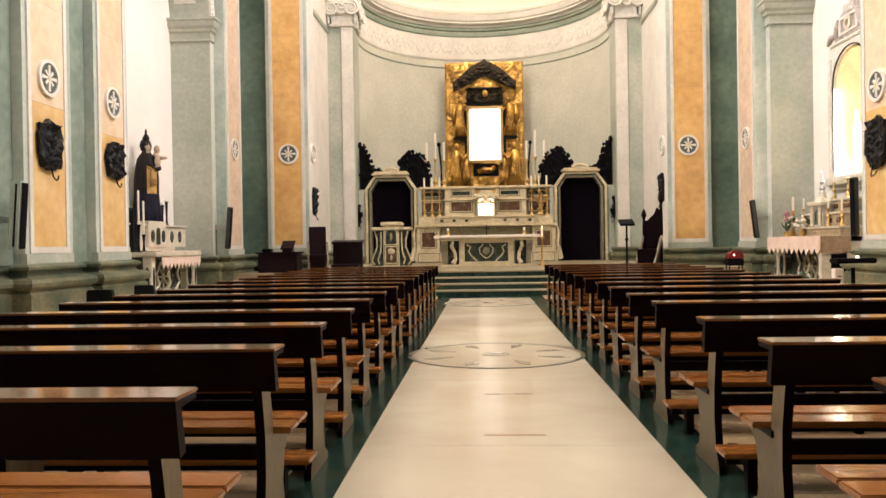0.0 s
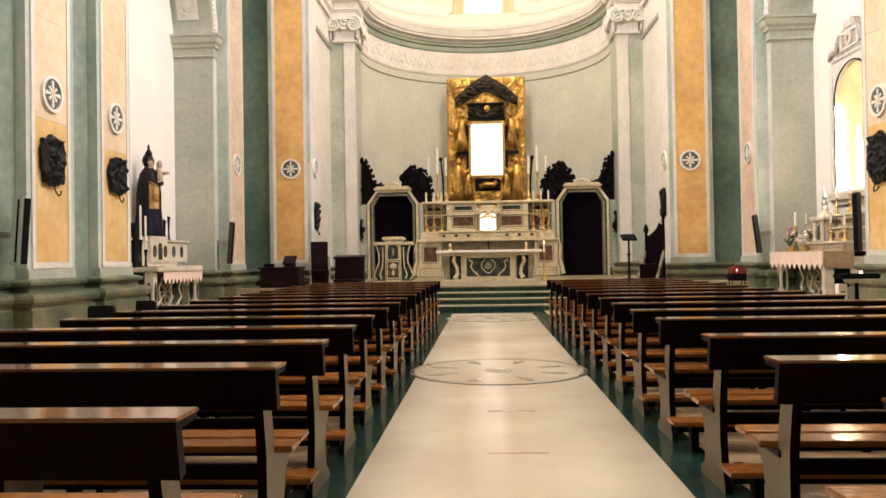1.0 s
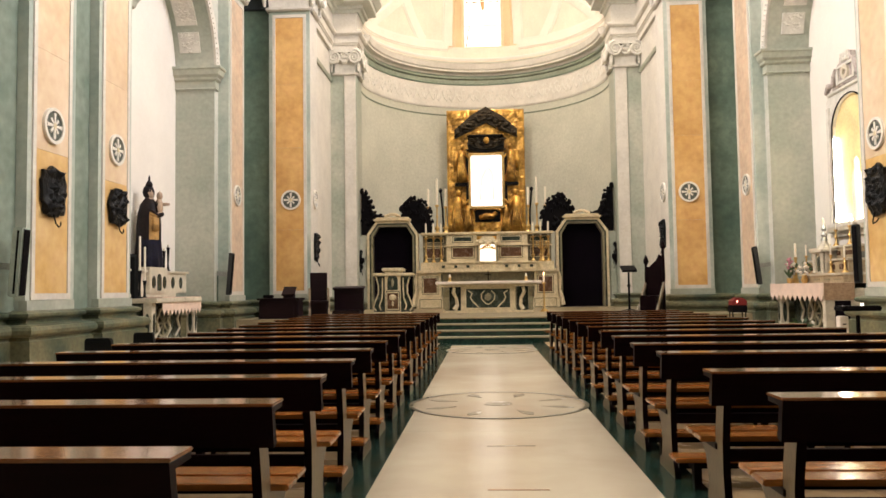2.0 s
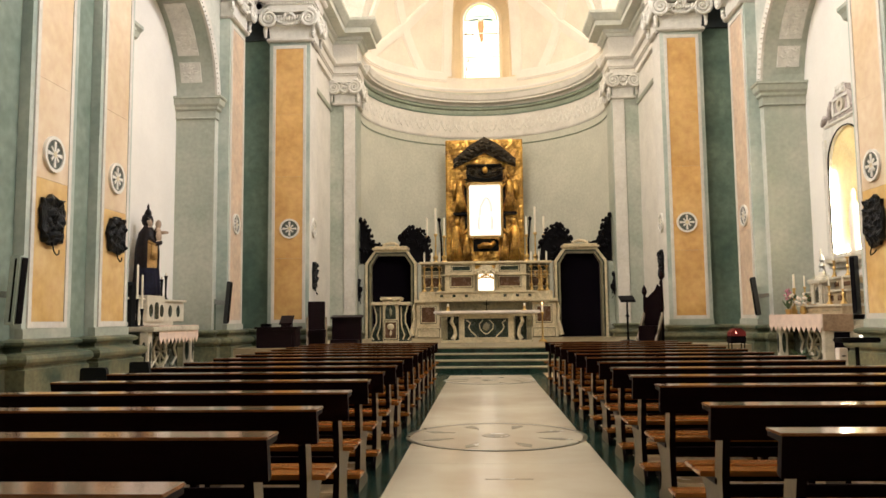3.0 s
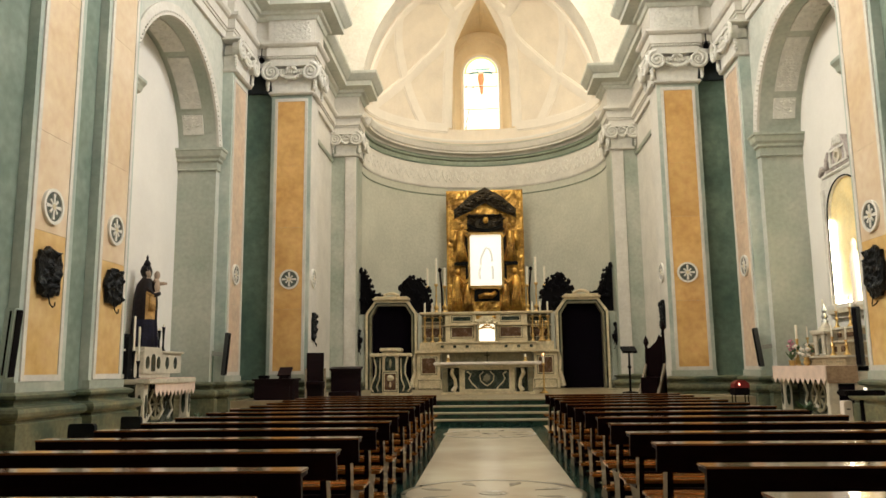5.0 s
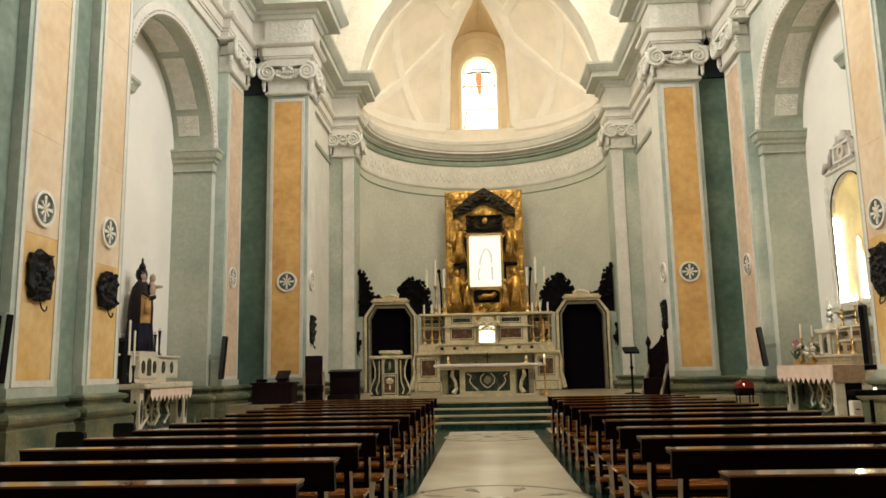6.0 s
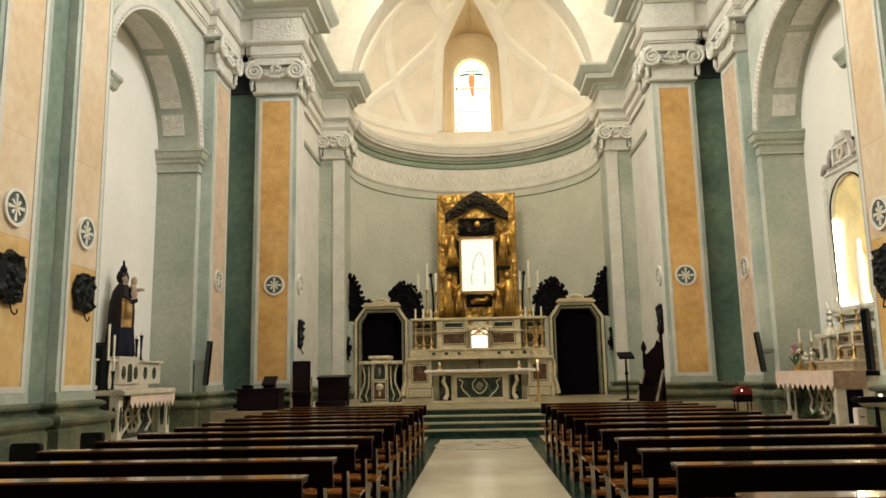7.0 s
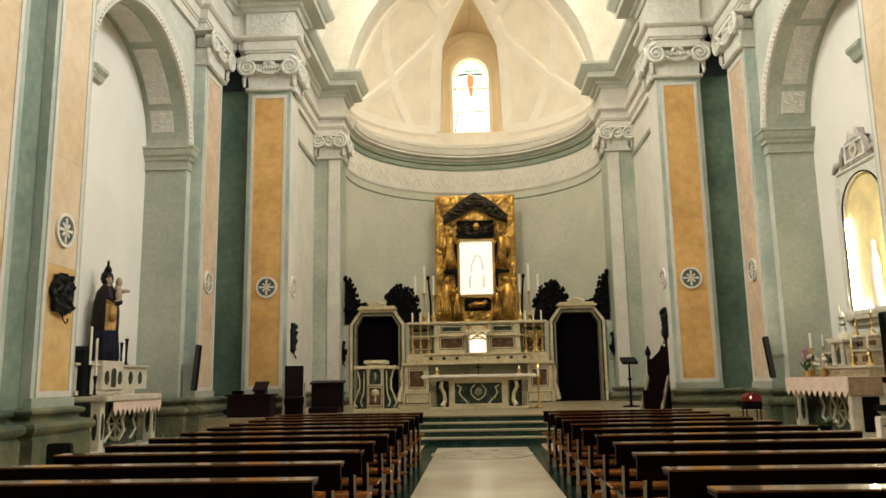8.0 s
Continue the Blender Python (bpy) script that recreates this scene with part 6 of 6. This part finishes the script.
east, y0, y1 = side_altar(1, "white marble side altar with a long rose lace cloth", 16.72, 19.78)
lace_cloth(east, 7.26, 1, 16.7, 19.8, 1.36, PINK_LINEN)
TIER_MARBLE = marble("veined_tier_marble", (0.42, 0.34, 0.21), (0.2, 0.13, 0.07), 0.3, 4.0, 0.6)
BROWN_LACE = surface("brown_lace", (0.36, 0.25, 0.155), 0.85, 0.25, 9, 70, 0.3, second=(0.26, 0.17, 0.1))
part("side_cloth", box(B(), (7.27, 16.66, 1.0), (7.92, 16.69, 1.37), 0.006), BROWN_LACE, east, "brownish lace end cloth")
part("end_block", box(B(), (7.3, 16.7, 0.2), (8.6, 16.86, 1.14), 0.01), SIDE_MARBLE, east)
# Near-black panel on the solid end block paints the shade of an opening.
part("end_shade_panel", box(B(), (7.5, 16.685, 0.3), (7.84, 16.72, 0.98), 0.006), OPENING_DARK, east, "dark panel for the shaded opening in the altar's end")
for k, (d, z0, z1) in enumerate(((7.85, 1.36, 1.6), (7.98, 1.6, 1.93), (8.12, 1.93, 2.24))):
    tr = part("tier", box(B(), (d, 17.0, z0), (8.6, 19.3, z1), 0.012), TIER_MARBLE, east)
    part("tier_ledge", box(B(), (d - 0.05, 16.95, z1 - 0.05), (8.6, 19.35, z1), 0.012), SIDE_MARBLE, tr)
    for j in range(4):
        yy = 17.1 + 0.55 * j
        part("inlay", box(B(), (d - 0.012, yy + 0.04, z0 + 0.08), (d + 0.02, yy + 0.36, z1 - 0.13)), RED_MARBLE if k else GREY_MARBLE, tr)
rnd = random.Random(21)
tb = thing("altar_shrine", "white and gold altar shrine with a small pointed spire", "shrine", m=pose(7.98, 18.2, 1.6))
part("case", box(B(), (-0.12, -0.3, 0), (0.2, 0.3, 0.5), 0.015), SIDE_MARBLE, tb)
part("door", prism(B(), [(-0.12, 0.05), (0.12, 0.05), (0.12, 0.3)] + arc(0, 0.3, 0.12, 0, 180, 8)[1:-1] + [(-0.12, 0.3)], "x", -0.135, -0.11), DARK_MARBLE, tb)
for yy in (-0.25, -0.17, 0.17, 0.25):
    part("colonnette", lathe(B(), [(0.04, 0), (0.025, 0.04), (0.028, 0.42), (0.04, 0.46)], -0.16, yy, 0.02, 8), SIDE_MARBLE, tb)
part("cornice", box(B(), (-0.22, -0.36, 0.5), (0.22, 0.36, 0.57), 0.015), SIDE_MARBLE, tb)
part("dome", lathe(B(), [(0.2, 0.57), (0.17, 0.63), (0.1, 0.7), (0.06, 0.78)], 0, 0, 0, 12), SIDE_MARBLE, tb)
part("spire", lathe(B(), [(0.09, 0.78), (0.05, 0.86), (0.08, 0.92), (0.04, 1.0), (0.06, 1.06), (0.02, 1.2), (0.005, 1.32)], 0, 0, 0, 10), METAL, tb, "grey metal spire")
for k in range(7):
    y = 17.1 + 0.34 * k
    h = rnd.uniform(0.3, 0.5)
    c = thing("side_candlestick", "slim brass candlestick with a white candle on the side altar", "candlestick", "side altar candlesticks", pose(8.22 if k % 2 else 7.93, y, 2.24 if k % 2 else 1.6))
    part("stick", lathe(B(), [(0.09, 0), (0.04, 0.06), (0.02, 0.15), (0.04, 0.22), (0.018, 0.28), (0.02, h - 0.05), (0.05, h)], 0, 0, 0, 10), BRASS, c)
    part("candle", lathe(B(), [(0.02, h), (0.02, h + 0.26), (0.004, h + 0.28)], 0, 0, 0, 8), WAX, c)
for y in (18.95, 19.5):
    v = thing("flower_vase", "small vase of pale pink flowers on the side altar", "flowers", "altar flowers", pose(7.75, y - 0.1, 1.376))
    smooth(part("vase", lathe(B(), [(0.05, 0), (0.09, 0.08), (0.05, 0.16), (0.07, 0.2)], 0, 0, 0, 12), BRASS, v))
    fl, lf = B(), B()
    for k in range(22):
        a, r, z = rnd.uniform(0, 6.28), rnd.uniform(0, 0.17), rnd.uniform(0.24, 0.5)
        blob(fl if k % 3 else lf, (r * math.cos(a), r * math.sin(a), z), (0.045, 0.045, 0.04), k, 0.6, 1)
    tagged(part("blooms", fl, LINEN, v, "pale pink blooms"), kind="stuff")
    tagged(part("leaves", lf, LEAF, v), kind="stuff")

oc = thing("orchid", "tall pink orchid with dark green leaves on the side altar", "flowers", m=pose(7.55, 19.25, 1.376))
part("pot", lathe(B(), [(0.06, 0), (0.08, 0.12), (0.085, 0.13), (0.06, 0.13)], 0, 0, 0, 12), BRASS, oc)
lv = B()
for k in range(9):
    a = k * 0.7
    d = Vector((math.cos(a), math.sin(a), 0))
    n = Vector((-math.sin(a), math.cos(a), 0)) * 0.035
    b = Vector((0, 0, 0.12))
    lv.faces.new([lv.verts.new(p) for p in (b, b + d * 0.1 + n + Vector((0, 0, 0.14)), b + d * 0.17 + Vector((0, 0, 0.24)), b + d * 0.1 - n + Vector((0, 0, 0.14)))])
part("leaf_tuft", lv, LEAF, oc)
PINK_PETAL = surface("pink_petal", (0.50, 0.20, 0.26), 0.6, 0.2, 8, 40, 0.1)
for q in (-1, 1):
    part("stem", tube(B(), [(0, 0, 0.12), (0, 0.03 * q, 0.4), (0, 0.12 * q, 0.6)], 0.008, 6), LEAF, oc)
    bl = B()
    for k in range(8):
        blob(bl, (rnd.uniform(-0.05, 0.05), q * (0.03 + 0.015 * k) + rnd.uniform(-0.03, 0.03), 0.38 + 0.035 * k), (0.03, 0.03, 0.025), k, 0.6, 1)
    tagged(part("blooms", bl, PINK_PETAL, oc, "pink orchid blooms"), kind="stuff")
tc = thing("tall_candle", "tall white candle in a brass cup on the side altar", "candle", m=pose(7.75, 19.35, 1.376))
part("stick", lathe(B(), [(0.09, 0), (0.03, 0.05), (0.02, 0.3), (0.035, 0.62), (0.05, 0.66)], 0, 0, 0, 10), BRASS, tc)
part("candle", lathe(B(), [(0.032, 0.65), (0.032, 1.0), (0.005, 1.02)], 0, 0, 0, 10), WAX, tc)

# aedicule with a lit niche
ae = thing("niche_aedicule", "carved stone aedicule round a golden lit arched niche", "niche")
yc, xw = 17.85, 8.6
in0 = [(yc - 0.86, 2.84), (yc - 0.86, 5.05)] + [(yc - 0.86 * math.cos(math.pi * i / 16), 5.05 + 0.78 * math.sin(math.pi * i / 16)) for i in range(1, 16)] + [(yc + 0.86, 5.05), (yc + 0.86, 2.84)]
ou0 = [(yc - 1.12, 2.5), (yc - 1.12, 5.05)] + [(yc + (u if abs(u) < 1.12 else math.copysign(1.12, u)), z) for u, z in ((-1.48 * math.cos(math.pi * i / 16), 5.05 + min(0.95, 1.48 * math.sin(math.pi * i / 16))) for i in range(1, 16))] + [(yc + 1.12, 5.05), (yc + 1.12, 2.5)]
part("frame", ringed(B(), ou0, in0, "x", xw - 0.1, xw + 0.02), STUCCO, ae)
in1 = [(yc + (y - yc) * 1.05, 2.8 if z < 3 else z + 0.03) for y, z in in0]
part("frame_bead", ringed(B(), in1, in0, "x", xw - 0.115, xw - 0.095), BLACK, ae, "dark inner edge")
NICHE_GOLD = surface("golden_niche", (0.84, 0.68, 0.33), 0.5, 0.15, 2, 20, 0.05)
part("niche_back", prism(B(), in0, "x", xw - 0.02, xw - 0.012), NICHE_GOLD, ae, "golden niche lining")
for y in (yc - 1.0, yc + 1.0):
    part("pilaster", box(B(), (xw - 0.15, y - 0.08, 2.5), (xw - 0.08, y + 0.08, 5.7), 0.015), STUCCO, ae)
part("cornice", box(B(), (xw - 0.15, yc - 0.98, 5.97), (xw, yc + 0.98, 6.06), 0.025), STUCCO, ae)
part("sill", box(B(), (xw - 0.22, yc - 1.1, 2.6), (xw, yc + 1.1, 2.72), 0.02), SIDE_MARBLE, ae)
CARVED = surface("grey_lilac_stone", (0.47, 0.42, 0.38), 0.6, 0.25, 7, 30, 0.3, second=(0.27, 0.23, 0.21))
part("crest_step", box(B(), (xw - 0.14, yc - 0.72, 6.06), (xw, yc + 0.72, 6.14), 0.02), CARVED, ae)
part("crest", box(B(), (xw - 0.11, yc - 0.42, 6.14), (xw, yc + 0.42, 6.54), 0.01), CARVED, ae)
part("crest_frame", ringed(B(), [(yc - 0.46, 6.14), (yc + 0.46, 6.14), (yc + 0.46, 6.57), (yc - 0.46, 6.57)], [(yc - 0.36, 6.20), (yc + 0.36, 6.20), (yc + 0.36, 6.51), (yc - 0.36, 6.51)], "x", xw - 0.15, xw - 0.1), STUCCO, ae)
part("crest_top", prism(B(), [(yc - 0.5, 6.57), (yc + 0.5, 6.57), (yc + 0.3, 6.65), (yc + 0.26, 6.80), (yc + 0.1, 6.84), (yc - 0.1, 6.84), (yc - 0.26, 6.80), (yc - 0.3, 6.65)], "x", xw - 0.13, xw), CARVED, ae)
part("crest_rosette", ringed(B(), arc(yc, 6.36, 0.17, 0, 360, 18)[:-1], arc(yc, 6.36, 0.08, 0, 360, 18)[:-1], "x", xw - 0.17, xw - 0.1), SIDE_MARBLE, ae)
for s2 in (-1, 1):
    part("crest_volute", tube(B(), [(xw - 0.12, yc + s2 * 1.05, 6.08), (xw - 0.14, yc + s2 * 0.85, 6.22), (xw - 0.14, yc + s2 * 0.62, 6.18), (xw - 0.14, yc + s2 * 0.55, 6.38), (xw - 0.14, yc + s2 * 0.45, 6.54)], [0.06, 0.08, 0.07, 0.07, 0.05], 8), CARVED, ae)
fin = B()
for k in range(6):
    blob(fin, (xw - 0.1, yc + 0.12 * (k % 3 - 1), 6.67 + 0.1 * (k // 3)), (0.1, 0.1, 0.1), k, 0.5, 1)
part("finial", fin, STUCCO, ae)
NICHE_LED = glow("niche_lamp", (1.0, 0.9, 0.68), 75.0)
part("lamp_strip", box(B(), (xw - 0.09, yc - 0.75, 2.845), (xw - 0.06, yc + 0.75, 2.865)), NICHE_LED, ae, "warm lamp strip")
for q in (-1, 1):
    part("lamp_strip", box(B(), (xw - 0.09, yc + q * 0.845, 2.9), (xw - 0.06, yc + q * 0.825, 4.9)), NICHE_LED, ae, "warm lamp strip")
# Lip added along the sill to screen the lamp strip from below.
part("sill_lip", box(B(), (xw - 0.22, yc - 1.1, 2.715), (xw - 0.18, yc + 1.1, 2.81), 0.01), STUCCO, ae)
figure = lathe(B(), [(0.12, 0), (0.13, 0.05), (0.11, 0.5), (0.12, 0.9), (0.1, 1.15), (0.05, 1.3), (0.06, 1.36), (0.065, 1.45), (0.03, 1.54), (0.005, 1.56)], 8.47, yc - 0.35, 2.72, 16)
smooth(tagged(part("statuette", figure, LINEN), "small pale robed statuette in the lit niche", "statue"))


# ---- floor tiles between the pews ----
first_tile = part("tile", box(B(), (0.003, 0.003, -0.02), (0.517, 0.617, 0.004), 0.0025), TILE, floor)
first_tile.location = (1.32, 1.0, 0)
for s, x0 in ((-1, -1.79), (1, 1.32)):
    for i in range(6):
        for j in range(17):
            if s > 0 and i == 0 and j == 0:
                continue
            ob = new("tile", first_tile.data)
            ob.parent = floor
            ob.location = (x0 + s * 0.52 * i, 1.0 + 0.62 * j, 0)
